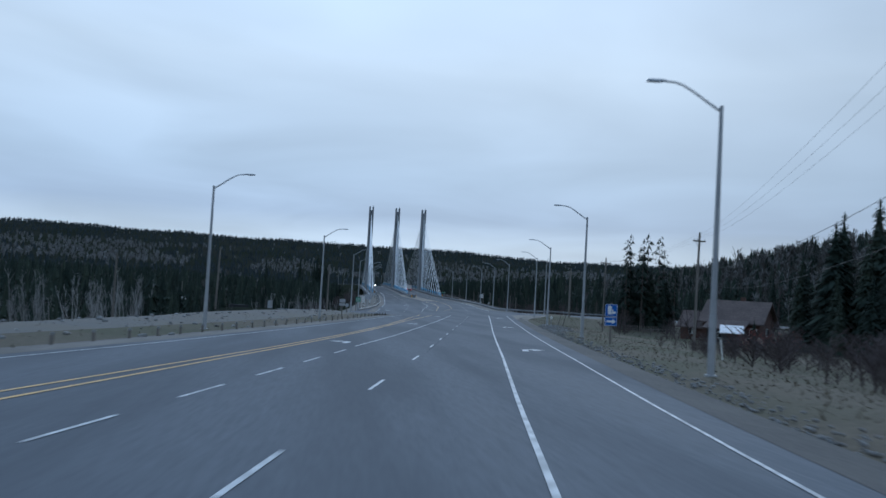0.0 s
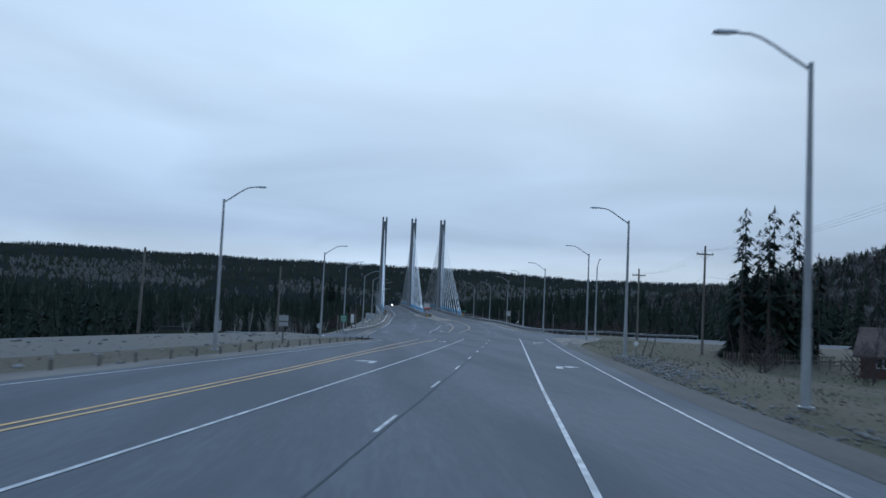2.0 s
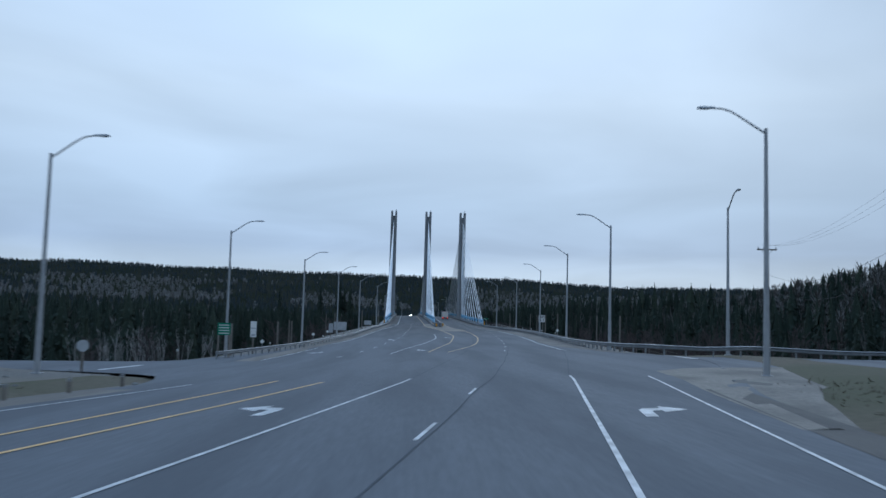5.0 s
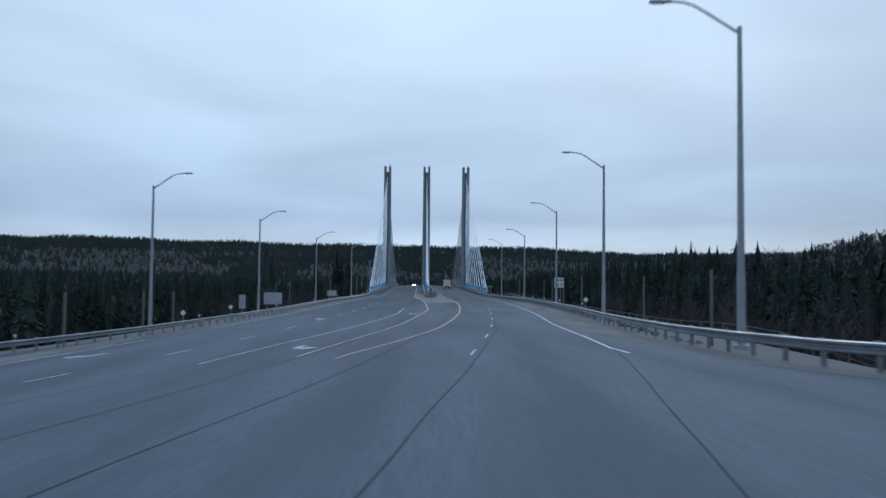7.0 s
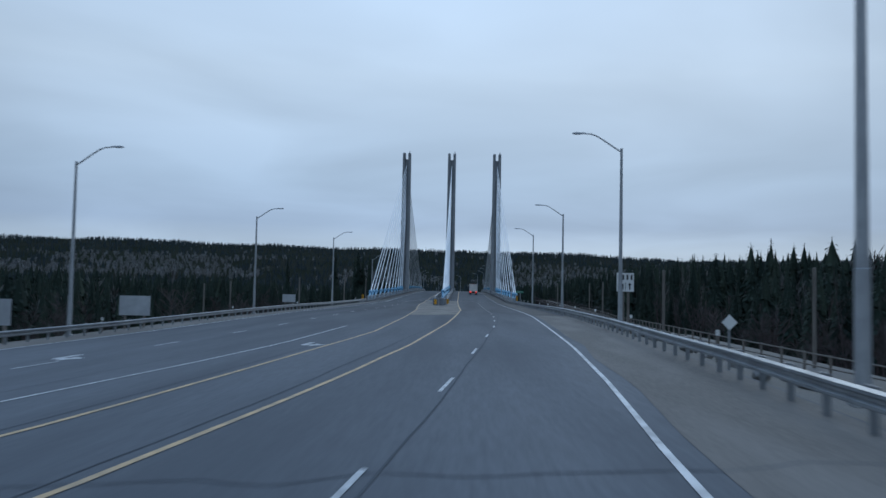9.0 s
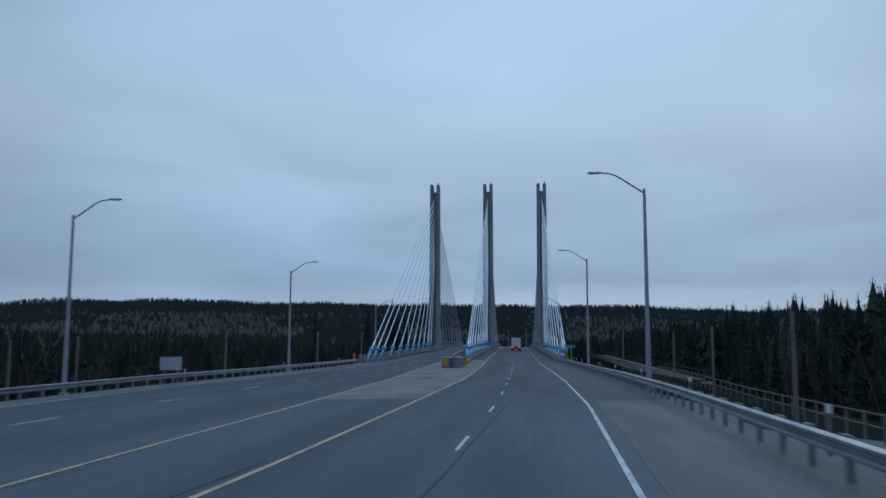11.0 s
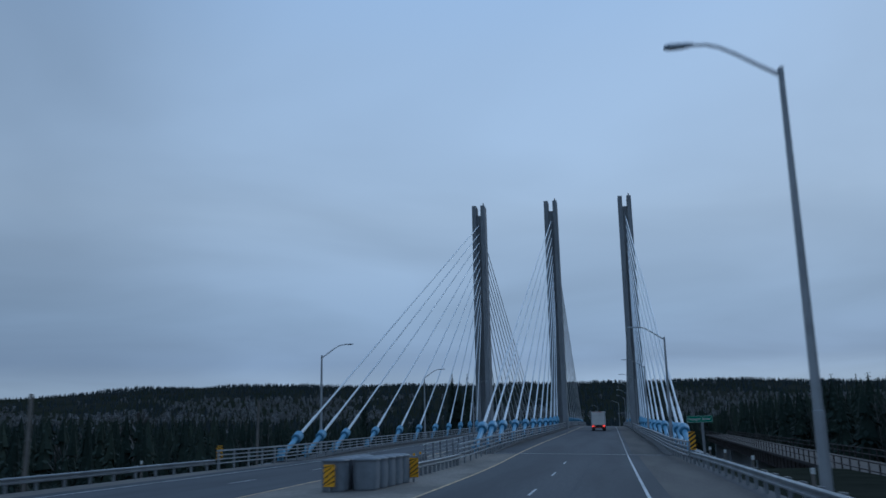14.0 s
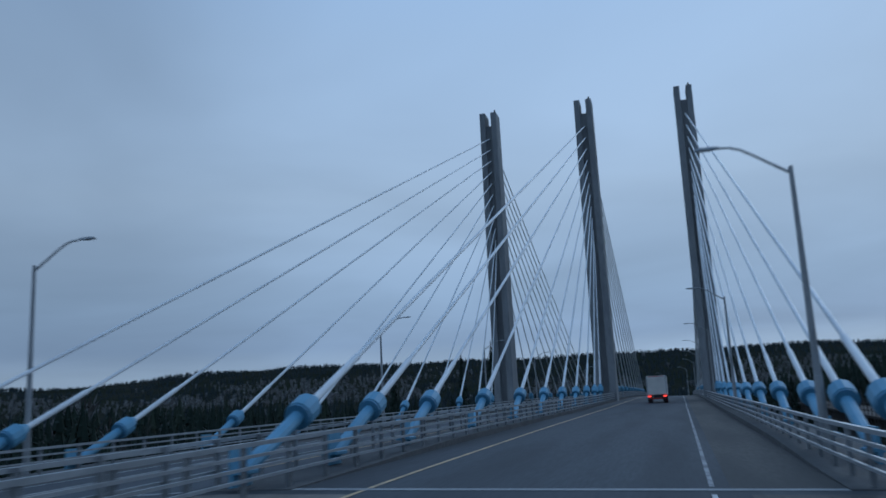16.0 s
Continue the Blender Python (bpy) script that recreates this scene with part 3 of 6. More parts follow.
# broken lines
for y in (-23.4, -10.5, 2.3, 15.2, 28.0, 40.7, 53.6, 65.0, 75.5, 86.0, 98.2, 110.3, 122.3, 134.4, 146.4, 158.5, 170.5):
    mark("lane_dash", course(y, y + 3.1, -2.58, 1.0), 0.1, M_WHITE)
for k in range(-5, 5):
    mark("lane_dash", course(31.3 + 6.25 * k, 34.4 + 6.25 * k, -6.3 + 0.2 * smooth(55, 85, 31.3 + 6.25 * k), 1.1), 0.1, M_WHITE)
for k in range(17):
    y = 220.4 + 11.55 * k
    mark("lane_dash", course(y, y + 3.0, offsets([230, 290, 355, 420], [-2.3, -2.0, -3.1, -3.7]), 1.0), 0.1, M_WHITE)
OPP_LANE = [(-16.0, 216), (-14.2, 231), (-12.6, 249), (-11.0, 270), (-10.0, 290), (-9.2, 320), (-8.4, 350), (-7.8, 385), (-7.6, 419)]
for k in range(18):
    y = 218.0 + 11.55 * k
    mark("lane_dash", spline(OPP_LANE, y, y + 3.0), 0.12, M_WHITE)


def wander(y0, y1, offset, seed, amp=0.12):
    return [(x + amp * noise.noise(Vector((y * 0.09, seed, 0))) + 0.03 * noise.noise(Vector((y * 0.9, seed, 4))), y) for x, y in course(y0, y1, offset, 1.5)]


for k, (y0, y1, off, w) in enumerate([(60, 420, offsets([60, 175, 200], [-2.46, -2.42, -1.98]), 0.045), (182, 222, offsets([182, 197.5, 206, 214, 222], [1.35, 2.26, 2.55, 2.92, 3.05]), 0.035), (181, 300, -6.05, 0.045), (196, 300, -9.6, 0.03), (200, 330, -13.6, 0.03)]):
    mark("crack_sealant", wander(y0, y1, off, k * 3.3), w, M_SEAL, 0.009)
for k, (y, o0, o1) in enumerate([(66, -9, 5), (97, -16, 7), (142, -16, 1.5), (176, -10, 6), (246, -8, 5), (288, -9, 4), (322, -6, 3)]):
    mark("crack_sealant", [(lane_x(y) + o0 + (o1 - o0) * i / 24, y + 0.5 * noise.noise(Vector((i * 0.4, k * 2.0, 0)))) for i in range(25)], 0.05, M_SEAL, 0.009)


def turn_arrow(x, y, left, back=False, scale=1.0):
    """Painted turn arrow: straight shaft that bends into a side-pointing head."""
    h = [(-0.16, 0), (0.16, 0), (0.16, 1.5), (0.0, 1.9), (-0.45, 2.05), (-0.45, 2.5), (-1.15, 1.75), (-0.45, 1.0), (-0.45, 1.45), (-0.22, 1.4), (-0.16, 1.2)]
    d = -1 if back else 1
    sgn = (1 if left else -1) * d
    a = math.atan2(lane_x(y + 2) - lane_x(y - 2), 4.0)
    vs = []
    for px, py in h:
        px, py = px * sgn * scale * 1.05, (py - 1.25) * d * scale * 1.15
        X, Y = x + px * math.cos(a) + py * math.sin(a), y - px * math.sin(a) + py * math.cos(a)
        vs.append((X, Y, surface_z(X, Y) + 0.013))
    mesh_object("turn_arrow", vs, [tuple(range(len(vs)))], M_WHITE, road)


for y in (18.5, 67.2, 115.6, 165.0):
    turn_arrow(lane_x(y) - 7.45, y, True)
for y in (18.5, 66.0, 114.6, 164.3):
    turn_arrow(lane_x(y) + 2.8, y, False)
mark("stop_bar", [(-29.1, 196.5), (-29.05, 200.5), (-29.0, 205.0)], 0.4, M_WHITE)
mark("stop_bar", [(9.3, 200.3), (9.45, 198.7), (9.65, 197.1)], 0.45, M_WHITE, 0.03)
turn_arrow(-8.3, 230.5, True, True)
turn_arrow(-3.3, 274.6, True, True, 0.9)
turn_arrow(-12.0, 269.0, True, True)
turn_arrow(-18.6, 231.5, False, True)


# ---- bridge ----
def build_bridge():
    br = thing("cable_stayed_bridge_deck", pose(0, 0, 0), "wide asphalt bridge deck with concrete curbs", "bridge", kind="structure")
    ys = list(np.arange(BRIDGE_Y0, BRIDGE_Y1 + 0.1, 5.228))
    sheet("deck_surface", ys, lambda y: -15.4, lambda y: 15.4, 16, M_DECK, 0.0, br)
    # slab and edge girders below
    for x0, x1, top, bottom in ((-18.2, 18.2, -0.14, -0.5), (-17.6, -14.6, -0.5, -2.2), (14.6, 17.6, -0.5, -2.2), (-1.4, 1.4, -0.5, -2.2)):
        v, f = [], []
        for y in ys:
            z = road_z(y) - 0.3
            v += [(x0, y, z + top), (x1, y, z + top), (x1, y, z + bottom), (x0, y, z + bottom)]
        for i in range(len(ys) - 1):
            for k in range(4):
                f.append((4 * i + k, 4 * i + (k + 1) % 4, 4 * i + 4 + (k + 1) % 4, 4 * i + 4 + k))
        f += [(0, 3, 2, 1), (len(v) - 4, len(v) - 3, len(v) - 2, len(v) - 1)]
        mesh_object("deck_slab" if x0 == -18.2 else "edge_girder", v, f, M_CONCRETE, br)
    for x0, x1 in ((-16.9, -14.3), (14.3, 16.9), (-1.35, 1.35)):
        v, f = [], []
        for y in ys:
            rise = 0.03 + 0.21 * smooth(BRIDGE_Y0, BRIDGE_Y0 + 18, y)
            v += [(x0, y, surface_z(x0, y) - 0.3), (x0, y, surface_z(x0, y) + rise), (x1, y, surface_z(x1, y) + rise), (x1, y, surface_z(x1, y) - 0.3)]
        for i in range(len(ys) - 1):
            for k in range(4):
                f.append((4 * i + k, 4 * i + 4 + k, 4 * i + 4 + (k + 1) % 4, 4 * i + (k + 1) % 4))
        f += [(0, 1, 2, 3), (len(v) - 1, len(v) - 2, len(v) - 3, len(v) - 4)]
        mesh_object("curb", v, f, M_BRIDGECURB, br)
    for x0, x1 in ((11.9, 14.3), (-14.3, -12.2)):
        sheet("deck_shoulder", ys, lambda y: x0, lambda y: x1, 2, M_DECKGRIT, 0.006, br)
    for x0, x1 in ((1.35, 14.3), (-14.3, -1.35)):
        for dy, w, m in ((0, 0.34, M_GALV), (0.22, 0.06, M_DARK)):
            n = 10
            pts = [(x0 + (x1 - x0) * i / n, BRIDGE_Y0 + 0.1 + dy) for i in range(n + 1)]
            v, f = strip(pts, w, 0.014)
            mesh_object("expansion_joint", v, f, m if m is M_DARK else M_JOINT, br)


build_bridge()


def rail_posts(ob, proto, pts):
    for x, y, a in pts:
        again(proto, pose(x, y, surface_z(x, y) + 0.2, 0, 0, a), ob)


def bridge_rail(x, side):
    """Four steel box rails on posts along one curb."""
    r = thing("bridge_railing", pose(0, 0, 0), "galvanised four-bar steel railing on a concrete curb", "railing", "bridge railings")
    y_end = BRIDGE_Y0 - 14.3
    ys = list(np.arange(y_end, BRIDGE_Y1, 5.0))
    for k, z in enumerate((0.36, 0.62, 0.88, 1.16)):
        v, f = [], []
        hx, hz = (0.045, 0.036) if k < 3 else (0.065, 0.05)
        for y in ys:
            b = surface_z(x, y) + 0.22 + z - 0.12
            v += [(x - hx, y, b - hz), (x + hx, y, b - hz), (x + hx, y, b + hz), (x - hx, y, b + hz)]
        for i in range(len(ys) - 1):
            for q in range(4):
                f.append((4 * i + q, 4 * i + (q + 1) % 4, 4 * i + 4 + (q + 1) % 4, 4 * i + 4 + q))
        f += [(0, 3, 2, 1), (len(v) - 4, len(v) - 3, len(v) - 2, len(v) - 1)]
        mesh_object("rail_bar", v, f, M_RAILBAR, r)
    bm = boxed(-0.05 + 0.12 * side, 0.05 + 0.12 * side, -0.08, 0.08, -0.3, 1.1)
    proto = part("rail_post", bm, M_GALV, r)
    proto.matrix_basis = pose(x, y_end + 0.4, surface_z(x, y_end) + 0.2)
    rail_posts(r, proto, [(x, y, 0) for y in np.arange(y_end + 2.8, BRIDGE_Y1 - 1, 2.4)])


for x, side in ((14.75, 1), (-14.75, -1), (1.15, -1), (-1.15, 1)):
    bridge_rail(x, side)


def build_pylon(x):
    p = thing("bridge_pylon", pose(x, PYLON_Y, surface_z(x, PYLON_Y) - 11), "tall grey concrete pylon of two joined legs", "pylon", "bridge pylons")
    h = 51.7 - (surface_z(x, PYLON_Y) - 11)
    for s in (-1, 1):
        bm = bmesh.new()
        w0, w1 = 0.55, 0.46
        lv = [(0, 2.3, 1.1), (11, 2.2, 1.06), (11 + 22, 2.0, 1.0), (h, 1.7, 0.95)]
        rings = []
        for z, d, c in lv:
            w = w0 + (w1 - w0) * z / h
            rings.append([bm.verts.new((s * c + dx, dy, z)) for dx, dy in ((-w, -d + 0.1), (-w + 0.1, -d), (w - 0.1, -d), (w, -d + 0.1), (w, d - 0.1), (w - 0.1, d), (-w + 0.1, d), (-w, d - 0.1))])
        for a, b in zip(rings, rings[1:]):
            for k in range(8):
                bm.faces.new((a[k], a[(k + 1) % 8], b[(k + 1) % 8], b[k]))
        bm.faces.new(rings[-1])
        bm.faces.new(rings[0][::-1])
        part("pylon_leg", bm, M_CONCRETE, p)
        cap = boxed(s * 0.95 - 0.2, s * 0.95 + 0.2, -0.5, 0.5, h, h + 0.35, bevel=0.05)
        part("leg_cap", cap, M_SIGNWHITE, p)
    part("aviation_lamp", tubed([(0.95, 0, h + 0.35), (0.95, 0, h + 0.6), (0.95, 0, h + 0.95)], [0.06, 0.14, 0.12], 10), M_DARK, p)
    bm = boxed(-0.62, 0.62, -1.0, 1.0, 0, h - 2.2)
    part("pylon_web", bm, M_CONCRETE, p)
    bm = boxed(-1.75, 1.75, -2.5, 2.5, 0, 10.6, bevel=0.12)
    part("pylon_base", bm, M_CONCRETE, p)


FRONT = [422.5, 428.6, 436.1, 447.3, 458.9, 470.1, 481.6, 492.8, 504.0, 514.5, 523.1]
BACK = [546 + 12.4 * k for k in range(11)]


def build_stay(x, ya, zt):
    """One stay: blue anchor pipe with its bulb, steel sleeve, pale sheathed cable up to the pylon."""
    front = ya < PYLON_Y
    base = Vector((x, ya, surface_z(x, ya) + 0.24))
    top = Vector((x, PYLON_Y + (-1.1 if front else 1.1), zt))
    bulb = Vector((x, ya, surface_z(x, ya) + 1.85))
    d = (top - bulb).normalized()
    foot = bulb - d * (1.55 / max(d.z, 0.35))
    foot.z = max(foot.z, base.z)
    st = thing("stay_cable", Matrix.Translation(bulb), "pale sheathed stay cable with a blue painted deck anchor", "bridge cable", "stay cables")
    q = lambda a: tuple(bulb * 0 + d * a)
    ln = (top - bulb).length
    part("anchor_pipe", tubed([tuple(foot - bulb), q(-0.35)], 0.215, 10), M_BLUE, st, "light blue anchor pipe")
    part("anchor_bulb", tubed([q(-0.42), q(-0.36), q(0.36), q(0.5), q(0.85)], [0.30, 0.43, 0.43, 0.32, 0.18], 12), M_BLUE, st, "light blue bulb-shaped damper housing")
    part("anchor_ring", tubed([q(-0.5), q(-0.42)], [0.4, 0.4], 12), M_BLUEDEEP, st, "deeper blue flange ring")
    bm = boxed(-0.3, 0.3, -0.45, 0.45, 0, 0.12, bevel=0.02)
    box(bm, -0.05, 0.05, -0.5, 0.5, -0.3, 0.7)
    ob = part("anchor_foot", bm, M_BLUE, st)
    ob.location = foot - bulb
    sleeve = min(5.0, ln * 0.18)
    part("steel_sleeve", tubed([q(0.8), q(sleeve)], 0.13, 10), M_CABLE, st)
    part("sheath", tubed([q(sleeve), q(ln)], 0.092, 8), M_CABLE, st)


for x in (-PLANE, 0.0, PLANE):
    build_pylon(x)
    for k, y in enumerate(FRONT):
        build_stay(x, y, 47.2 - 1.95 * k)
    for k, y in enumerate(BACK):
        build_stay(x, y, 27.7 + 1.95 * k)


# ---- guard rails ----
def beam_path(plan, step=1.0):
    """Evenly spaced points along a plan polyline."""
    pts = [Vector((x, y, 0)) for x, y in plan]
    out, carry = [], 0.0
    for a, b in zip(pts, pts[1:]):
        ln = (b - a).length
        s = carry
        while s < ln:
            out.append(a + (b - a) * (s / ln))
            s += step
        carry = s - ln
    out.append(pts[-1])
    return out


def height_at(x, y):
    return surface_z(x, y) if left_edge(y) - 2 < x < right_edge(y) + 2 else max(ground_z(x, y), surface_z(min(max(x, left_edge(y)), right_edge(y)), y) - 0.25)


def guard_rail(plan, side, post_step=2, stout=1.0, reflectors=False):
    """W-profile steel beam with a tube on top, on short posts."""
    r = thing("guard_rail", pose(0, 0, 0), "galvanised W-beam guard rail on steel posts", "guard rail", "guard rails")
    pts = beam_path(plan)
    prof = [(0.0, 0.40), (0.08, 0.435), (0.08, 0.485), (0.0, 0.53), (0.0, 0.58), (0.08, 0.625), (0.08, 0.675), (0.0, 0.71), (-0.02, 0.71), (0.06, 0.65), (-0.02, 0.555), (0.06, 0.46), (-0.02, 0.40)]
    v, f = [], []
    n = len(prof)
    zs = [height_at(p.x, p.y) for p in pts]
    for i, p in enumerate(pts):
        d = (pts[min(i + 1, len(pts) - 1)] - pts[max(i - 1, 0)]).normalized()
        s = Vector((-d.y, d.x, 0)) * side
        for o, z in prof:
            v.append((p.x + s.x * o, p.y + s.y * o, zs[i] + z))
        if i:
            for k in range(n):
                f.append(((i - 1) * n + k, (i - 1) * n + (k + 1) % n, i * n + (k + 1) % n, i * n + k))
    mesh_object("beam", v, f, M_GALV, r)
    bm = boxed(-0.06 * stout, 0.06, -0.045 * stout, 0.045 * stout, -0.4, 0.72)
    box(bm, 0.02, 0.12, -0.05 * stout, 0.05 * stout, 0.42, 0.74)
    proto = None
    for i in range(0, len(pts), post_step):
        p = pts[i]
        d = (pts[min(i + 1, len(pts) - 1)] - pts[max(i - 1, 0)]).normalized()
        s = Vector((-d.y, d.x, 0)) * side
        m = Matrix.Translation((p.x - s.x * 0.14, p.y - s.y * 0.14, zs[i])) @ pose(0, 0, 0, 0, 0, math.degrees(math.atan2(s.y, s.x)))
        if proto is None:
            proto = part("post", bm, M_GALV, r)
            proto.matrix_basis = m
        else:
            again(proto, m, r)
        if reflectors and i % (2 * post_step) == 0:
            part("reflector", boxed(-0.055, 0.055, -0.03, -0.012, 0.78, 0.92, bevel=0.006), M_HAZARD, r, "yellow reflector").matrix_basis = Matrix.Translation((p.x, p.y, zs[i] - 0.02))


RAIL_R = [(32, 204.5), (25, 202.2), (18, 201.2), (13, 201.6), (10.4, 203.2), (8.8, 206), (7.9, 210), (7.6, 215), (7.75, 222), (8.2, 229), (9.3, 243), (10.4, 256), (11.1, 268), (11.9, 280), (12.8, 296), (13.8, 315), (14.7, 340), (15.1, 365), (15.15, 390), (14.9, 404.6)]
RAIL_L = [(-26.4, 218.4), (-26.0, 220.4), (-24.3, 230), (-23.0, 238), (-21.4, 249), (-19.4, 270), (-18.3, 290), (-17.3, 320), (-16.3, 350), (-15.6, 385), (-14.95, 404.6)]
guard_rail(RAIL_R, 1)
guard_rail(RAIL_L, -1)
guard_rail([(0.72, 391.8), (0.92, 398.5), (1.15, 404.6)], -1, 1, 1.5)
guard_rail([(-0.72, 391.8), (-0.92, 398.5), (-1.15, 404.6)], 1, 1, 2.2, True)


# ---- street lamps ----
def street_lamp(x, y, face, top, arm=2.9):
    """Tapered pole, upswept arm and flat lantern; face is the heading of the arm in degrees, top the height of the pole's head."""
    z = height_at(x, y) - 0.1
    height = top - z
    s = thing("street_lamp", pose(x, y, z, 0, 0, face), "tall aluminium street lamp with a single upswept arm", "street lamp", "street lamps")
    part("pole", tubed([(0, 0, 0), (0, 0, 2.6), (0, 0, 2.62), (0, 0, height)], [0.155, 0.145, 0.13, 0.08], 10), M_POLE, s)
    part("base_plate", boxed(-0.22, 0.22, -0.22, 0.22, 0, 0.16, bevel=0.01), M_POLE, s)
    part("arm", tubed([(0, 0, height - 0.25), (0.5, 0, height + 0.08), (1.2, 0, height + 0.56), (1.6, 0, height + 0.8), (1.95, 0, height + 0.92), (arm - 0.4, 0, height + 0.96)], [0.055, 0.052, 0.048, 0.046, 0.044, 0.042], 8), M_POLE, s)
    bm = bmesh.new()
    prof = [(arm - 0.6, 0.06, 0.04), (arm - 0.4, 0.12, 0.055), (arm + 0.1, 0.15, 0.06), (arm + 0.25, 0.1, 0.035)]
    rings = [[bm.verts.new((px, sy * w, height + 0.96 + sz * h)) for sy, sz in ((-1, -0.6), (1, -0.6), (0.8, 1), (-0.8, 1))] for px, w, h in prof]
    for a, b in zip(rings, rings[1:]):
        for k in range(4):
            bm.faces.new((a[k], a[(k + 1) % 4], b[(k + 1) % 4], b[k]))
    bm.faces.new(rings[0][::-1])
    bm.faces.new(rings[-1])
    part("lantern", bm, M_SIGNBACK, s, "flat grey lantern head")
    part("lens", boxed(arm - 0.3, arm + 0.08, -0.12, 0.12, height + 0.905, height + 0.925), M_SIGNWHITE, s)


def across(y, right):
    """Heading from the verge towards the road."""
    a = math.degrees(math.atan2(-(lane_x(y + 1) - lane_x(y - 1)), 2))
    return a + 180 if right else a


for x, y, top in ((-19.8, 12.0, 13.4), (-15.0, 52.0, 12.85), (-8.2, 94.65, 11.9), (-1.35, 136.0, 11.2), (6.75, 179.5, 11.5), (8.9, 218, 11.22), (11.42, 251.7, 11.25), (14.0, 289.7, 11.3), (15.15, 330.0, 10.95), (15.75, 375.7, 11.91)):
    street_lamp(x, y, across(y, True), top)
for x, y, top in ((-49.5, 50, 12.8), (-40.6, 84.6, 11.45), (-33.2, 132.1, 10.71), (-28.6, 186, 10.3), (-26.6, 222.6, 10.05), (-23.45, 255.8, 9.74), (-21.5, 290.0, 9.9), (-20.0, 333, 10.3), (-17.5, 376.2, 10.82)):
    street_lamp(x, y, across(y, False), top)
for k, y in enumerate((429.5, 476, 522, 568, 614, 660)):
    street_lamp(15.5, y, 180, surface_z(15.5, y) + 9.8)
    street_lamp(-16.6, y + 0.6, 0, surface_z(15.5, y) + 9.35)
for x, y in ((14, 740), (4, 800), (-12, 860), (-36, 920)):
    street_lamp(x, y, 180, road_z(y) + 10.5)
for x, y in ((-18, 735), (-30, 795), (-48, 855)):
    street_lamp(x, y, 0, road_z(y) + 10.5)
street_lamp(14.9, 205.2, -96, 11.4)


# ---- vegetation ----
def fast_mesh(name, verts, tris, mat):
    me = bpy.data.meshes.new(name)
    verts = np.asarray(verts, dtype=np.float32)
    tris = np.asarray(tris, dtype=np.int32)
    me.vertices.add(len(verts))
    me.vertices.foreach_set("co", verts.ravel())
    me.loops.add(tris.size)
    me.loops.foreach_set("vertex_index", tris.ravel())
    me.polygons.add(len(tris))
    me.polygons.foreach_set("loop_start", np.arange(0, tris.size, 3, dtype=np.int32))
    me.update(calc_edges=True)
    me.materials.append(mat)
    return me


def frond(v, t, base, tip, width, sag):
    """A drooping needle spray: two bent leaves side by side."""
    base, tip = Vector(base), Vector(tip)
    d = tip - base
    side = d.cross(Vector((0, 0, 1)))
    side = side.normalized() * width if side.length > 1e-6 else Vector((width, 0, 0))
    m = base + d * 0.55 + Vector((0, 0, sag))
    i = len(v)
    v += [base, m + side, m - side + Vector((0, 0, -width * 0.4)), tip]
    t += [(i, i + 1, i + 2), (i + 1, i + 3, i + 2)]


def conifer_shape(seed, levels=17, per=8, spread=0.17, detail=True, bare=0.1, top_thin=0.85, core=0.5, blade=0.2):
    """A spruce of height 1: whorls of drooping sprays that shorten to the tip, over a ragged dark core."""
    rng = random.Random(seed)
    v, t = [], []
    for k in range(levels):
        z = bare + (0.975 - bare) * (k / (levels - 1)) ** 0.9
        r = spread * (1 - z) ** top_thin * (0.75 + 0.5 * rng.random()) + 0.01
        n = max(4, int(per * (0.6 + 0.6 * (1 - z))))
        a0 = rng.random() * 7
        for j in range(n):
            if rng.random() < 0.08:
                continue
            a = a0 + 2 * math.pi * j / n + rng.uniform(-0.25, 0.25)
            rr = r * rng.uniform(0.6, 1.15)
            zz = z + rng.uniform(-0.5, 0.5) / levels
            droop = rr * rng.uniform(0.3, 0.75)
            tip = (math.cos(a) * rr, math.sin(a) * rr, zz - droop)
            root = (0, 0, zz + 0.012) if detail else (tip[0] * 0.42, tip[1] * 0.42, zz - droop * 0.25)
            frond(v, t, root, tip, rr * (0.1 if detail else blade), rr * (0.12 if detail else 0.07))
            if detail:
                for s in (-1, 1, -0.5, 0.5):
                    aa = a + s * rng.uniform(0.25, 0.55)
                    q = rng.uniform(0.55, 0.85)
                    mid = tuple(c * 0.35 for c in tip[:2]) + (zz - droop * 0.25,)
                    frond(v, t, mid, (math.cos(aa) * rr * q, math.sin(aa) * rr * q, zz - droop * q - rr * 0.15), rr * 0.085, rr * 0.03)
    if core:
        bands = 4
        for b in range(bands):
            z0 = bare + (0.93 - bare) * b / bands
            z1 = bare + (0.93 - bare) * (b + 1.25) / bands
            for j in range(6):
                a0, a1 = 1.047 * j, 1.047 * (j + 1)
                r0 = spread * core * (1 - z0) ** top_thin * rng.uniform(0.8, 1.15)
                i = len(v)
                zr = z0 - 0.02 - 0.05 * rng.random()
                v += [Vector((math.cos(a0) * r0, math.sin(a0) * r0, zr)), Vector((math.cos(a1) * r0, math.sin(a1) * r0, zr)), Vector((0, 0, min(z1, 0.96)))]
                t.append((i, i + 1, i + 2))
    i = len(v)
    v += [Vector((0.006, 0, 0.94)), Vector((-0.005, 0.005, 0.94)), Vector((0, -0.006, 0.94)), Vector((0, 0, 1.0))]
    t += [(i, i + 1, i + 3), (i + 1, i + 2, i + 3), (i + 2, i, i + 3)]
    return np.array([tuple(q) for q in v]), np.array(t)


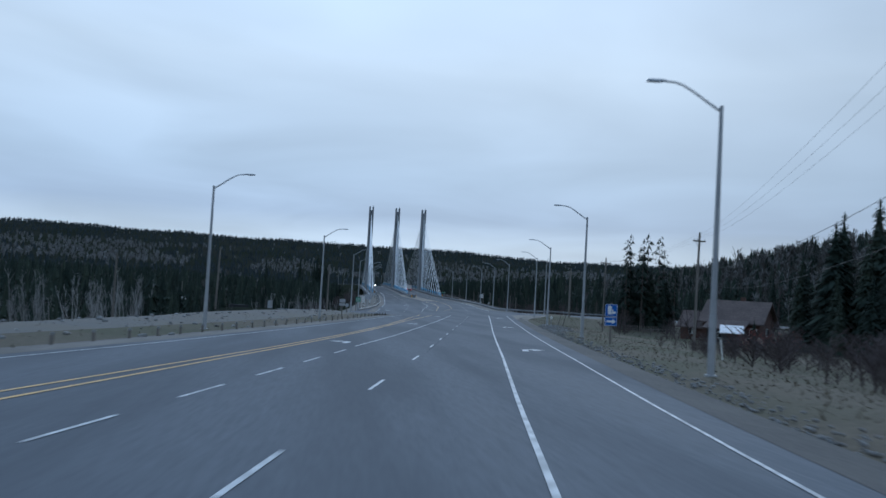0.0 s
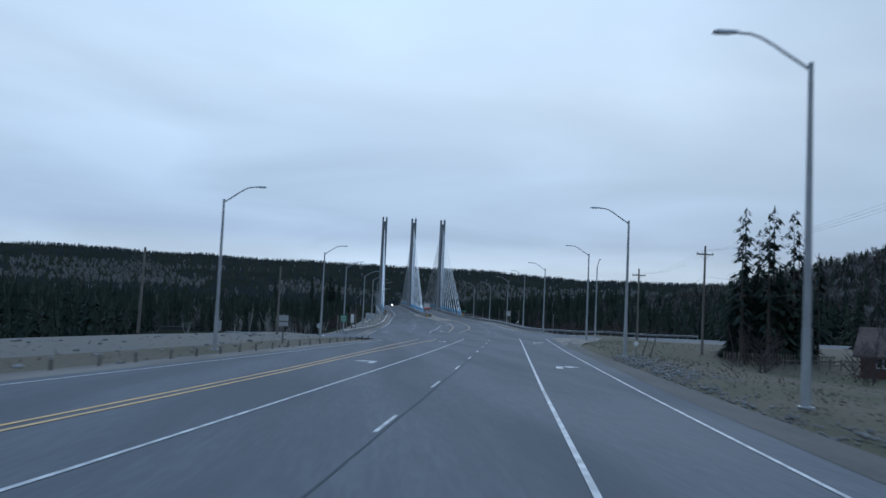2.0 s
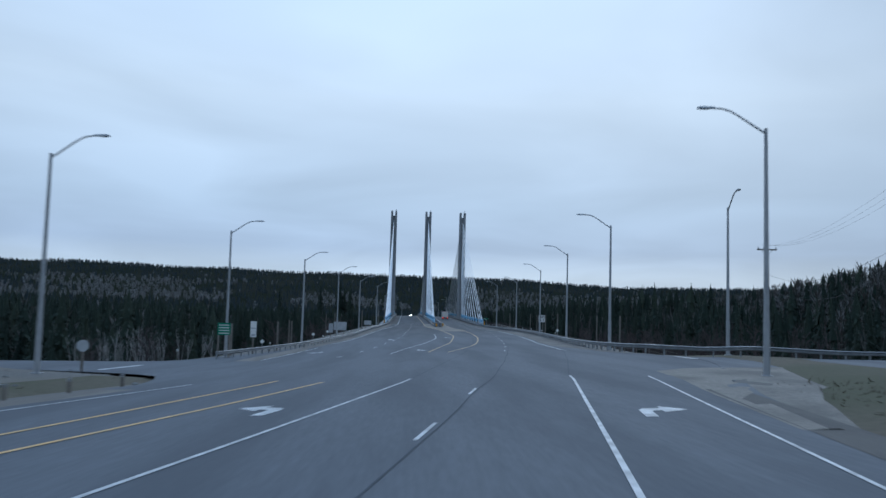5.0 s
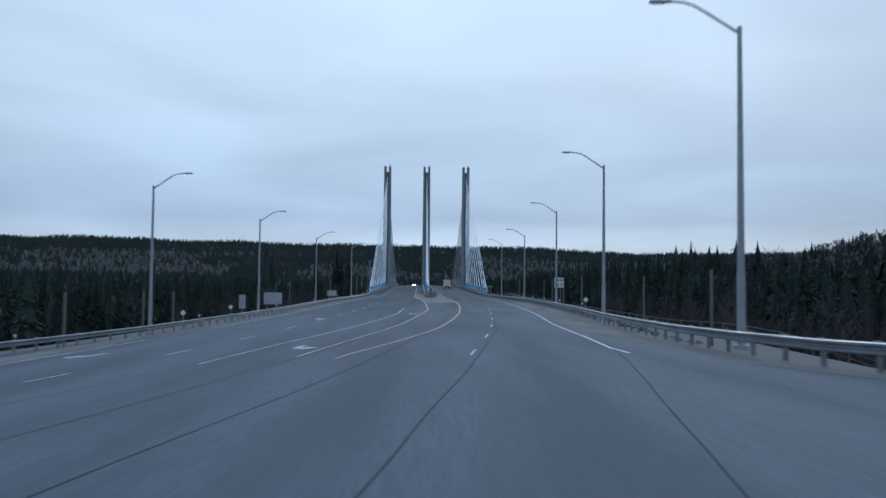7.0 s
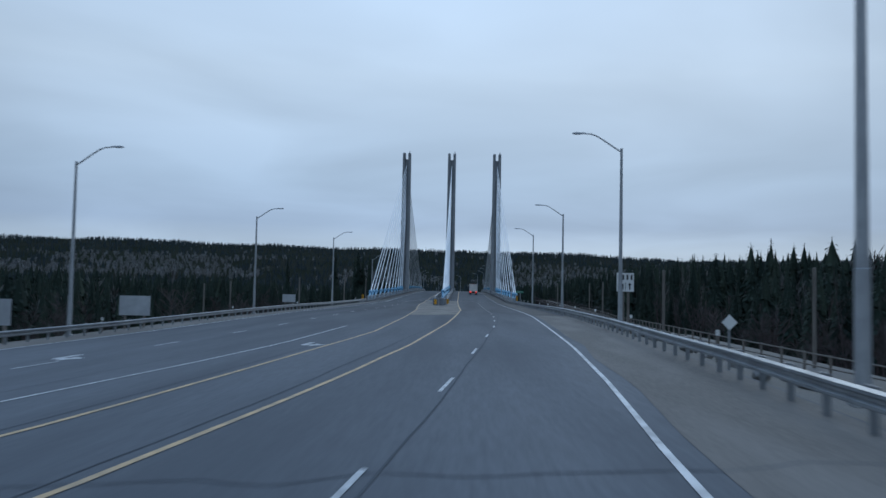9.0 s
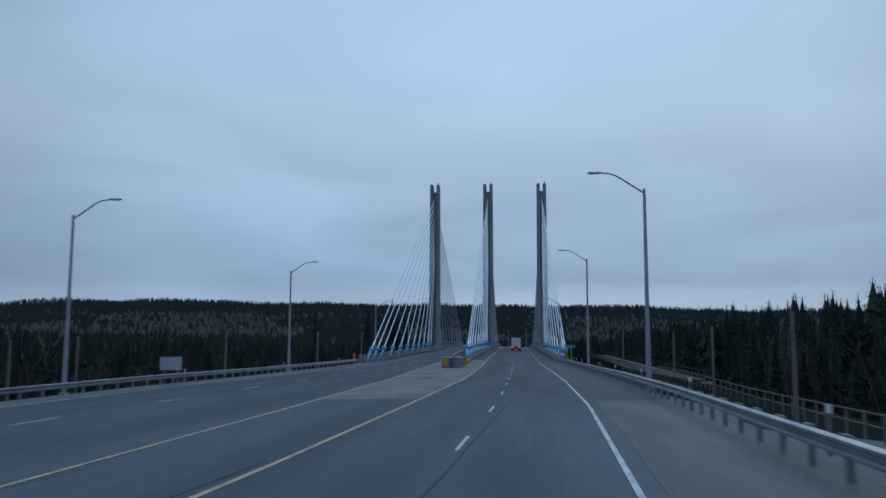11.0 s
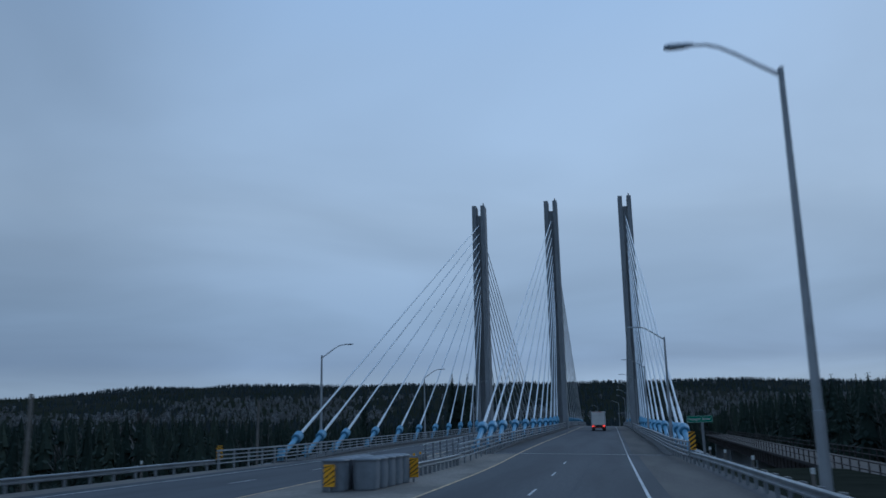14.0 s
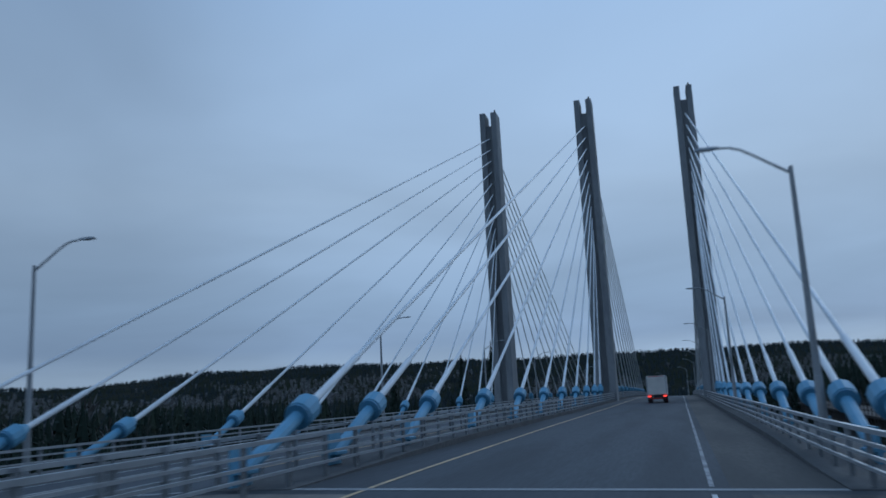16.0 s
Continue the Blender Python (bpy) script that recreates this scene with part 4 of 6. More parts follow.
def bare_tree_shape(seed, twigs=9, width=1.0, crown=0.3, start=0.25, lean=0.75):
    """A leafless tree of height 1: tapered trunk, rising limbs, thin twigs."""
    rng = random.Random(seed)
    v, t = [], []

    def stick(a, b, wa, wb):
        a, b = Vector(a), Vector(b)
        d = (b - a).normalized()
        s = d.cross(Vector((0.3, 0.9, 0.2))).normalized()
        u = s.cross(d)
        i = len(v)
        for p, w in ((a, wa), (b, wb)):
            for ang in (0, 2.1, 4.2):
                v.append(p + (s * math.cos(ang) + u * math.sin(ang)) * w)
        for k in range(3):
            n = (k + 1) % 3
            t.append((i + k, i + n, i + 3 + n))
            t.append((i + k, i + 3 + n, i + 3 + k))

    pts = [Vector((0, 0, 0))]
    for k in range(5):
        pts.append(Vector((rng.uniform(-0.02, 0.02) * (k + 1), rng.uniform(-0.02, 0.02) * (k + 1), (k + 1) * 0.19)))
    for k in range(5):
        stick(pts[k], pts[k + 1], 0.011 * width * (1 - k * 0.17), 0.011 * width * (1 - (k + 1) * 0.17))
    for j in range(twigs):
        z = start + (0.9 - start) * (j + rng.random()) / twigs
        k = min(int(z / 0.19), 4)
        b = pts[k].lerp(pts[k + 1], z / 0.19 - k)
        a = rng.random() * 6.28
        ln = crown * (1 - 0.55 * z) * rng.uniform(0.6, 1.1)
        e = b + Vector((math.cos(a) * ln * lean, math.sin(a) * ln * lean, ln * rng.uniform(0.5, 0.95)))
        stick(b, e, 0.0045 * width, 0.002 * width)
        for q in range(5):
            f = rng.uniform(0.3, 1.0)
            p = b.lerp(e, f)
            a2 = a + rng.uniform(-1.2, 1.2)
            l2 = ln * rng.uniform(0.25, 0.5)
            e2 = p + Vector((math.cos(a2) * l2 * 0.7, math.sin(a2) * l2 * 0.7, l2 * rng.uniform(0.3, 0.9)))
            stick(p, e2, 0.002 * width, 0.001 * width)
            i = len(v)
            for h in range(2):
                e3 = p.lerp(e2, rng.uniform(0.4, 1)) + Vector((rng.uniform(-1, 1), rng.uniform(-1, 1), rng.uniform(0.2, 1))) * l2 * 0.45
                i = len(v)
                m = p.lerp(e2, 0.5)
                v.extend([m, m + Vector((0.0022 * width, 0, 0.002)), e3])
                t.append((i, i + 1, i + 2))
    return np.array([tuple(q) for q in v]), np.array(t)


def birch_clump_shape(seed):
    """A clump of slender leafless birch stems of height 1 with fine steep twigs."""
    rng2 = random.Random(seed)
    v, t = [], []

    def stick(a, b, wa, wb):
        d = (b - a).normalized()
        s = d.cross(Vector((0.3, 0.9, 0.2))).normalized()
        u = s.cross(d)
        i = len(v)
        for p, w in ((a, wa), (b, wb)):
            for ang in (0, 2.1, 4.2):
                v.append(p + (s * math.cos(ang) + u * math.sin(ang)) * w)
        for k in range(3):
            n = (k + 1) % 3
            t.extend([(i + k, i + n, i + 3 + n), (i + k, i + 3 + n, i + 3 + k)])

    for stem in range(rng2.randint(2, 4)):
        a = rng2.random() * 6.28
        top = rng2.uniform(0.65, 1.0)
        out = rng2.uniform(0.04, 0.3)
        pts = [Vector((math.cos(a), math.sin(a), 0)) * 0.03]
        for k in range(1, 6):
            f = k / 5
            pts.append(Vector((math.cos(a) * (0.03 + out * f) + rng2.uniform(-0.012, 0.012), math.sin(a) * (0.03 + out * f) + rng2.uniform(-0.012, 0.012), top * f)))
        for k in range(5):
            stick(pts[k], pts[k + 1], 0.0085 * (1 - k * 0.18), 0.0085 * (1 - (k + 1) * 0.18))
        for j in range(15):
            f = rng2.uniform(0.25, 0.97)
            k = min(int(f * 5), 4)
            b = pts[k].lerp(pts[k + 1], f * 5 - k)
            ang = rng2.random() * 6.28
            ln = rng2.uniform(0.08, 0.22) * (1.15 - 0.6 * f)
            e = b + Vector((math.cos(ang) * ln * 0.45, math.sin(ang) * ln * 0.45, ln * rng2.uniform(0.6, 1.0)))
            stick(b, e, 0.0024, 0.0009)
            for q in range(4):
                m = b.lerp(e, rng2.uniform(0.3, 0.9))
                e3 = m + Vector((rng2.uniform(-0.5, 0.5), rng2.uniform(-0.5, 0.5), rng2.uniform(0.4, 1))) * ln * 0.55
                i = len(v)
                v.extend([m, m + Vector((0.0022, 0.001, 0.001)), e3])
                t.append((i, i + 1, i + 2))
    return np.array([tuple(q) for q in v]), np.array(t)


def twig_crown_shape(seed, sprays=34, thin=0.02, thick=0.045):
    """A far leafless birch of height 1: thin stem and a loose fan of fine twig sprays."""
    rng2 = random.Random(seed)
    v, t = [], []
    for k in range(2):
        a = rng2.random() * 6.28
        v += [Vector((0.02 * math.cos(a), 0.02 * math.sin(a), 0)), Vector((-0.02 * math.cos(a), -0.02 * math.sin(a), 0)), Vector((0, 0, 0.95))]
        t.append((3 * k, 3 * k + 1, 3 * k + 2))
    for k in range(sprays):
        z = rng2.uniform(0.22, 0.8)
        a = rng2.random() * 6.28
        ln = rng2.uniform(0.14, 0.3)
        tip = Vector((math.cos(a) * ln * 0.75, math.sin(a) * ln * 0.75, z + ln * rng2.uniform(0.4, 1.0)))
        i = len(v)
        w = rng2.uniform(thin, thick)
        s = Vector((-math.sin(a), math.cos(a), 0)) * w
        root = Vector((math.cos(a) * 0.05, math.sin(a) * 0.05, z))
        v += [root, root.lerp(tip, 0.7) + s, tip, root.lerp(tip, 0.7) - s]
        t += [(i, i + 1, i + 2), (i, i + 2, i + 3)]
    return np.array([tuple(q) for q in v]), np.array(t)


def scatter_mesh(name, shapes, places, mat, label, category):
    """One joined stand of many trees; places: x, y, z, height, turn, slimness."""
    V, T, base = [], [], 0
    rng = np.random.RandomState(5)
    for k, (x, y, z, h, a, w) in enumerate(places):
        sv, st = shapes[k % len(shapes)]
        c, s = math.cos(a), math.sin(a)
        p = np.empty_like(sv)
        p[:, 0] = (sv[:, 0] * c - sv[:, 1] * s) * h * w + x
        p[:, 1] = (sv[:, 0] * s + sv[:, 1] * c) * h * w + y
        p[:, 2] = sv[:, 2] * h + z
        V.append(p)
        T.append(st + base)
        base += len(sv)
    ob = new(name, fast_mesh(name, np.concatenate(V), np.concatenate(T), mat))
    return tagged(ob, label, category, kind="stuff")


M_FAR_BIRCH = island_material("far_bare_birch", [(0.19, 0.186, 0.186), (0.235, 0.23, 0.228), (0.3, 0.294, 0.29)])
M_OLDWOOD = material("old_dark_timber", (0.05, 0.046, 0.042), (0.11, 0.102, 0.095), 5.0, 0.95, 0.4, 0, (0.05, 0.046, 0.043), 0.7, 0.5)
M_DULL_BIRCH = island_material("dull_birch", [(0.07, 0.065, 0.06), (0.12, 0.113, 0.105), (0.2, 0.19, 0.178)])
rng = random.Random(11)
NEAR_SPRUCE = [conifer_shape(s, 36, 11, 0.15 + 0.02 * (s % 3)) for s in range(5)]
MID_SPRUCE = [conifer_shape(20 + s, 13, 7, 0.15 + 0.022 * (s % 4), False, 0.05, 0.62 + 0.07 * (s % 3), 0.72, 0.22) for s in range(9)]
FAR_SPRUCE = [conifer_shape(40 + s, 3, 2, 0.24, False, 0.05, 0.85, 0.75) for s in range(6)]
NEAR_BIRCH = [birch_clump_shape(60 + s) for s in range(5)]
FINE_SPRUCE = [conifer_shape(130 + s, 22, 10, 0.14 + 0.022 * (s % 4), False, 0.04, 0.62 + 0.07 * (s % 3), 0.7, 0.15) for s in range(9)]
MID_BIRCH = [twig_crown_shape(80 + s, 52, 0.007, 0.019) for s in range(5)]
FAR_BIRCH = [twig_crown_shape(70 + s) for s in range(5)]


def clear_of_road(x, y):
    """Whether trees may stand here."""
    if 180 < y < 216 and 0 < x < 122:
        return False
    if y < 204:
        o = x - lane_x(max(y, -60))
        return o < -46 or o > 74
    if y < 430:
        return x < left_edge(y) - 17 or x > max(right_edge(y) + 26, 42 - 0.0 * y)
    if y < 700:
        return x < -34 or x > 52
    if y > 1085:
        return True
    o = x - lane_x(y)
    return o < -42 or o > 26


def birch_share(x, y, r):
    """Birches grow in long belts along the foot of the ridge."""
    n = noise.noise(Vector((math.atan2(x, y) * 9, r / 210, 1.7)))
    belt = smooth(860, 920, r) * (1 - smooth(1170, 1240, r))
    return 0.03 + 0.95 * belt * smooth(-0.33, -0.1, n)


mid_s, mid_b, far_s, far_b, fine_s, fine_b = [], [], [], [], [], []
# river flats and banks near the road: the canopy rises with distance
for k in range(7000):
    y = rng.uniform(-20, 800)
    side = -1 if rng.random() < 0.5 else 1
    x = lane_x(min(y, 420)) + side * (22 + 330 * rng.random() ** 1.7)
    if not clear_of_road(x, y):
        continue
    z = ground_z(x, y)
    d = abs(x - lane_x(min(y, 420)))
    lump = noise.noise(Vector((x / 38, y / 38, 2.2)))
    if side < 0:
        canopy = 0.8 + road_z(min(y, 500)) + 0.03 * min(d, 200) + 2.6 * lump + rng.uniform(-3.0, 2.4)
    else:
        canopy = max(z + rng.uniform(6, 12) if d > 80 else 0, 0.5 + road_z(min(y, 500)) + ((0.155 if y < 430 else 0.23) + 0.05 * lump) * min(d, 70) + rng.uniform(-5.0, 0.6))
    if rng.random() < 0.05:
        canopy += rng.uniform(1.0, 2.6)
    h = min(max(canopy - z, 6.0), 23.0)
    if rng.random() < (0.16 if side > 0 else 0.05) + (0.5 * smooth(75, 110, d) * smooth(520, 400, y) if side > 0 else 0.0) + (0.4 if side > 0 else 0.25) * smooth(0.1, 0.45, noise.noise(Vector((x / 60, y / 60, 5)))):
        (fine_b if d < 80 and y > 150 else mid_b).append((x, y, z - 0.3, h * rng.uniform(0.75, 1.0), rng.random() * 6.28, 1.0))
    else:
        (fine_s if d < 75 and y > 150 else mid_s).append((x, y, z - 0.3, h, rng.random() * 6.28, rng.uniform(0.8, 1.35)))
# wooded hill beyond the yard
for k in range(2300):
    y = rng.uniform(120, 560)
    x = lane_x(min(y, 420)) + rng.uniform(74, 215)
    if not clear_of_road(x, y):
        continue
    z = ground_z(x, y)
    h = rng.uniform(6.5, 11.5)
    if rng.random() < 0.55:
        mid_b.append((x, y, z - 0.3, h, rng.random() * 6.28, 1.1))
    else:
        mid_s.append((x, y, z - 0.3, h, rng.random() * 6.28, rng.uniform(1.1, 1.6)))
# valley and ridge
for k in range(20000):
    a = rng.uniform(-0.85, 0.75)
    r = 250 + 1620 * rng.random() ** 0.8
    x, y = r * math.sin(a), 400 + r * math.cos(a) * 1.05
    if y < 760 and abs(x) < 330 or not clear_of_road(x, y):
        continue
    rr = math.hypot(x, y - 535)
    z = ground_z(x, y)
    h = rng.uniform(5.5, 10.5) * (1.25 - 0.4 * smooth(500, 1500, rr))
    if rng.random() < birch_share(x, y, rr):
        far_b.append((x, y, z - 0.5, h * 1.05, rng.random() * 6.28, 1.3))
    else:
        far_s.append((x, y, z - 0.5, h, rng.random() * 6.28, rng.uniform(0.95, 1.35)))
scatter_mesh("spruce_woods", MID_SPRUCE, mid_s, M_SPRUCE, "dense dark green spruce woods on the river flats", "woods")
scatter_mesh("bank_spruce_woods", FINE_SPRUCE, fine_s, M_SPRUCE, "dark green spruces of mixed height along the banks", "woods")
scatter_mesh("birch_woods", MID_BIRCH, mid_b, M_DULL_BIRCH, "bare brownish-grey birches among the spruces", "woods")
scatter_mesh("bank_birch_woods", NEAR_BIRCH, fine_b, M_DULL_BIRCH, "bare brownish birches among the bank's spruces", "woods")
scatter_mesh("far_spruce_woods", FAR_SPRUCE, far_s, M_HAZED_SPRUCE, "dark spruce forest covering the far ridge", "woods")
scatter_mesh("far_birch_woods", FAR_BIRCH, far_b, M_FAR_BIRCH, "bare grey birch stands at the ridge's foot", "woods")


def tree_meshes(shapes, name, mat):
    return [fast_mesh(name, v, t, mat) for v, t in shapes]


SPRUCE_CROWNS = tree_meshes(NEAR_SPRUCE, "crown", M_SPRUCE)
PINE_CROWNS = tree_meshes([conifer_shape(90 + s, 15, 5, 0.125, True, 0.28, 0.4, 0.0) for s in range(4)], "crown", M_SPRUCE)
BIRCH_CROWNS = tree_meshes(NEAR_BIRCH, "branchwork", M_BIRCH)
YARD_CROWNS = tree_meshes(NEAR_BIRCH, "branchwork", M_BRUSH)
BRUSH_CROWNS = tree_meshes([bare_tree_shape(110 + s, 26, 1.8, 0.62, 0.03) for s in range(3)], "branchwork", M_BRUSH)
RED_CROWNS = tree_meshes([bare_tree_shape(120 + s, 18, 1.9, 0.6, 0.03) for s in range(2)], "branchwork", M_REDBRUSH)


def tree(name, x, y, h, crowns, k, label, category, group, wide=1.0, trunk=True, mat=None):
    z = ground_z(x, y) - 0.1
    t = thing(name, pose(x, y, z), label, category, group)
    c = new("crown" if trunk else "branchwork", crowns[k % len(crowns)])
    c.parent = t
    c.matrix_basis = Matrix.Rotation(k * 2.4, 4, "Z") @ Matrix.Diagonal((h * wide, h * wide, h, 1))
    if trunk:
        part("trunk", tubed([(0, 0, 0), (0.03, 0.02, h * 0.4), (0, 0, h * 0.93)], [0.011 * h + 0.03, 0.008 * h + 0.02, 0.015], 7), M_BARK, t)


# tall pines by the yard
for k, (x, y, h) in enumerate([(14.4, 150.5, 14.2), (15.6, 152.5, 15.6), (16.9, 150, 15.0), (18.4, 152, 16.2), (20.0, 151, 15.4), (21.6, 153, 13.4), (18.0, 154.5, 13.6), (23.2, 152, 11.5)]):
    tree("pine", x + 0.5, y, h, PINE_CROWNS, k, "tall dark pine with a bare lower trunk", "tree", "pines by the yard", 1.2)
for k, (x, y, h) in enumerate([(15.2, 153, 8.4), (17.4, 152.5, 9.8), (19.4, 151.6, 10.2), (21.2, 150.6, 8.6), (22.6, 153, 9.0), (24.2, 156, 7.4), (17.6, 155.5, 10.0)]):
    tree("spruce", x, y, h, SPRUCE_CROWNS, k, "dense dark spruce standing under the pines", "tree", "spruces by the yard", 1.5)
for k, (x, y, h) in enumerate([(24.0, 107, 15.0), (26.5, 109.5, 16.5), (29.5, 107.5, 18.0), (33, 110, 19), (27.5, 102, 14), (31.5, 100, 17.0), (37, 104, 18), (22.5, 104, 9), (35, 96, 16), (25, 98.5, 11), (40, 112, 18), (23.6, 113, 12), (22.0, 97, 8.5), (28, 95, 12), (30.5, 104, 13), (33.5, 101, 14), (36.5, 99, 14), (39, 105, 15), (42, 100, 16), (20.8, 100.5, 6.5), (26, 104, 12), (17.3, 112, 3.4), (18.2, 113.5, 2.8)]):
    tree("spruce", x, y, h, SPRUCE_CROWNS, k + 2, "tall bushy dark green spruce beside the house", "tree", "spruces by the house", 1.5)
for k in range(30):
    y = rng.uniform(100, 190)
    x = lane_x(y) + rng.uniform(50, 76)
    tree("spruce", x, y, rng.uniform(8, 13), SPRUCE_CROWNS, k, "dark spruce at the edge of the woods", "tree", "spruces at the wood's edge", 1.2)
for k in range(40):
    y = rng.uniform(226, 420)
    x = right_edge(y) + rng.uniform(20, 34)
    tree("spruce", x, y, min(10, 4.2 + rng.uniform(-2, 2) - ground_z(x, y)), SPRUCE_CROWNS, k, "dark spruce on the river bank", "tree", "spruces on the bank", 1.25)
for k in range(34):
    y = rng.uniform(222, 415)
    x = left_edge(y) - rng.uniform(17, 30)
    tree("spruce", x, y, min(11, 2.2 + rng.uniform(-2.5, 1.0) - ground_z(x, y)), SPRUCE_CROWNS, k + 1, "dark spruce on the river bank", "tree", "spruces on the bank", 1.25)
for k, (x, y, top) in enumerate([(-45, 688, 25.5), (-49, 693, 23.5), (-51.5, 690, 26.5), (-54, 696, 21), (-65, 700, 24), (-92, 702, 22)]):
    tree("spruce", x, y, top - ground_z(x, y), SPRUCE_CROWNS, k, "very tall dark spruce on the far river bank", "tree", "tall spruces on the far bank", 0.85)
# birches on the left bank and in the yard
for k in range(40):
    y = rng.uniform(70, 215)
    x = lane_x(y) - (rng.uniform(50, 72) if y < 190 else rng.uniform(34, 50))
    tree("birch", x, y, rng.uniform(6.5, 11.0) if y < 118 else rng.uniform(3.0, 5.5), BIRCH_CROWNS, k, "bare pale grey birch below the road bank", "tree", "birches below the bank", 1.15, False)
for k in range(20):
    y = 104 + 2.2 * k + rng.uniform(-2, 2)
    x = -57.5 - rng.uniform(0, 11)
    tree("birch", x, y, 2.4 + rng.uniform(0, 3.6) - ground_z(x, y), BIRCH_CROWNS, k, "bare pale birch at the berm's far side", "tree", "birches by the berm", 0.95, False)
for k in range(16):
    y = rng.uniform(221, 242)
    x = -31 - 0.75 * k + rng.uniform(-0.8, 0.8)
    tree("birch", x, y, rng.uniform(-0.2, 1.4) - ground_z(x, y), BIRCH_CROWNS, k, "bare pale birch below the rail's end", "tree", "birches below the rail", 1.2, False)
for k, (x, y) in enumerate([(11.6, 124), (12.8, 127)]):
    tree("shrub", x, y, 2.2 + 0.4 * (k % 3), BRUSH_CROWNS, k, "tall leafless brown bush before the house", "shrub", "bushes by the house", 1.0, False)
for k, (x, y, h) in enumerate([(14.5, 128, 5.5), (16.5, 127, 6.0), (10.5, 141, 4.2), (13.5, 146, 5.5), (17, 147, 4.6), (12.0, 124, 4.2), (30, 130, 8), (34, 140, 9)]):
    tree("yard_tree", x, y, h, YARD_CROWNS, k, "bare grey-brown yard tree", "tree", "yard trees", 1.5, False)
for k in range(150):
    y = rng.uniform(40, 104)
    x = lane_x(y) + rng.uniform(17.0, 36)
    tree("shrub", x, y, rng.uniform(1.4, 2.9) * (1.0 if y < 82 else 0.62), BRUSH_CROWNS, k, "leafless brown roadside shrub", "shrub", "brown shrubs", 1.3, False)
for k, (x, y) in enumerate([(11.5, 105), (13.2, 106), (15.0, 107), (16.4, 107.5), (18.0, 108), (12.4, 103.5), (14.4, 104.5), (16.8, 105.5), (19.5, 107)]):
    tree("shrub", x, y, 1.7 + 0.25 * (k % 3), RED_CROWNS, k, "reddish leafless dogwood shrub", "shrub", "red shrubs", 1.5, False)
for k, (x, y, h) in enumerate([(7.6, 131, 2.9), (8.8, 132.5, 2.6), (4.5, 129, 1.4), (10.4, 136, 1.6)]):
    tree("shrub", x, y, h, BRUSH_CROWNS, k, "round leafless shrub on the lawn", "shrub", "lawn shrubs", 1.5, False)


for k in range(70):
    y = rng.uniform(214, 330)
    x = right_edge(y) + rng.uniform(13.5, 22)
    tree("shrub", x, y, rng.uniform(1.6, 3.6), BRUSH_CROWNS, k, "leafless brown shrub on the river bank", "shrub", "bank shrubs", 1.1, False)
for k in range(44):
    y = rng.uniform(214, 400)
    x = left_edge(y) - rng.uniform(8, 17)
    tree("shrub", x, y, rng.uniform(1.6, 4.0), BRUSH_CROWNS, k, "leafless brown shrub on the river bank", "shrub", "bank shrubs", 1.1, False)
for k in range(26):
    y = rng.uniform(216, 390)
    x = right_edge(y) + rng.uniform(19, 30)
    tree("birch", x, y, min(11, rng.uniform(3.0, 5.0) - ground_z(x, y)), YARD_CROWNS, k, "bare brown birch before the spruces", "tree", "birches on the bank", 1.1, False)


def grass_tufts():
    """Dry stalks along the verges."""
    r2 = random.Random(3)
    V, T = [], []
    for k in range(16000):
        y = r2.uniform(20, 200)
        if r2.random() < 0.92:
            x = lane_x(y) + r2.uniform(8.9, 34)
        else:
            x = lane_x(y) - r2.uniform(19, 31)
        if y > 176 and x > lane_x(y):
            continue
        z = ground_z(x, y)
        h = r2.uniform(0.03, 0.12) if r2.random() < 0.92 else r2.uniform(0.15, 0.35)
        a = r2.random() * 6.28
        i = len(V)
        w = r2.uniform(0.02, 0.055)
        V += [(x - w * math.cos(a), y - w * math.sin(a), z), (x + w * math.cos(a), y + w * math.sin(a), z), (x + r2.uniform(-0.22, 0.22), y + r2.uniform(-0.22, 0.22), z + h)]
        T.append((i, i + 1, i + 2))
    m = island_material("dry_stalks", [(0.07, 0.062, 0.038), (0.1, 0.085, 0.056), (0.145, 0.12, 0.083)])
    tagged(new("dry_grass", fast_mesh("dry_grass", V, T, m)), "dry yellow-green grass stalks on the verges", "grass", kind="stuff")


grass_tufts()


# ---- stones along the ditch ----
def stone_mesh(seed):
    r2 = random.Random(seed)
    bm = bmesh.new()
    bmesh.ops.create_icosphere(bm, subdivisions=1, radius=1.0)
    for v in bm.verts:
        v.co = Vector((v.co.x * 1.25, v.co.y * 0.95, v.co.z * 0.7)) * r2.uniform(0.72, 1.12)
    me = bpy.data.meshes.new("stone")
    bm.to_mesh(me)
    bm.free()
    me.materials.append(M_STONE)
    return me


STONES = [stone_mesh(s) for s in range(6)]
riprap = thing("riprap", pose(0, 0, 0), "grey broken stones lining the roadside ditch", "stones", kind="structure")
for k in range(300):
    if k < 200:
        y = 24 + 104 * ((k + rng.random()) / 200)
        x = lane_x(y) + 8.2 + rng.gauss(0, 0.4)
    else:
        y = rng.uniform(112, 134)
        x = lane_x(y) + 8.4 + abs(rng.gauss(0, 1.6))
    o = new("stone", STONES[k % 6])
    o.parent = riprap
    s = rng.uniform(0.04, 0.12) if k < 200 else rng.uniform(0.06, 0.15)
    o.matrix_basis = Matrix.Translation((x, y, ground_z(x, y) + s * 0.25)) @ Euler((rng.uniform(-0.4, 0.4), rng.uniform(-0.4, 0.4), rng.random() * 6.28)).to_matrix().to_4x4() @ Matrix.Scale(s, 4)
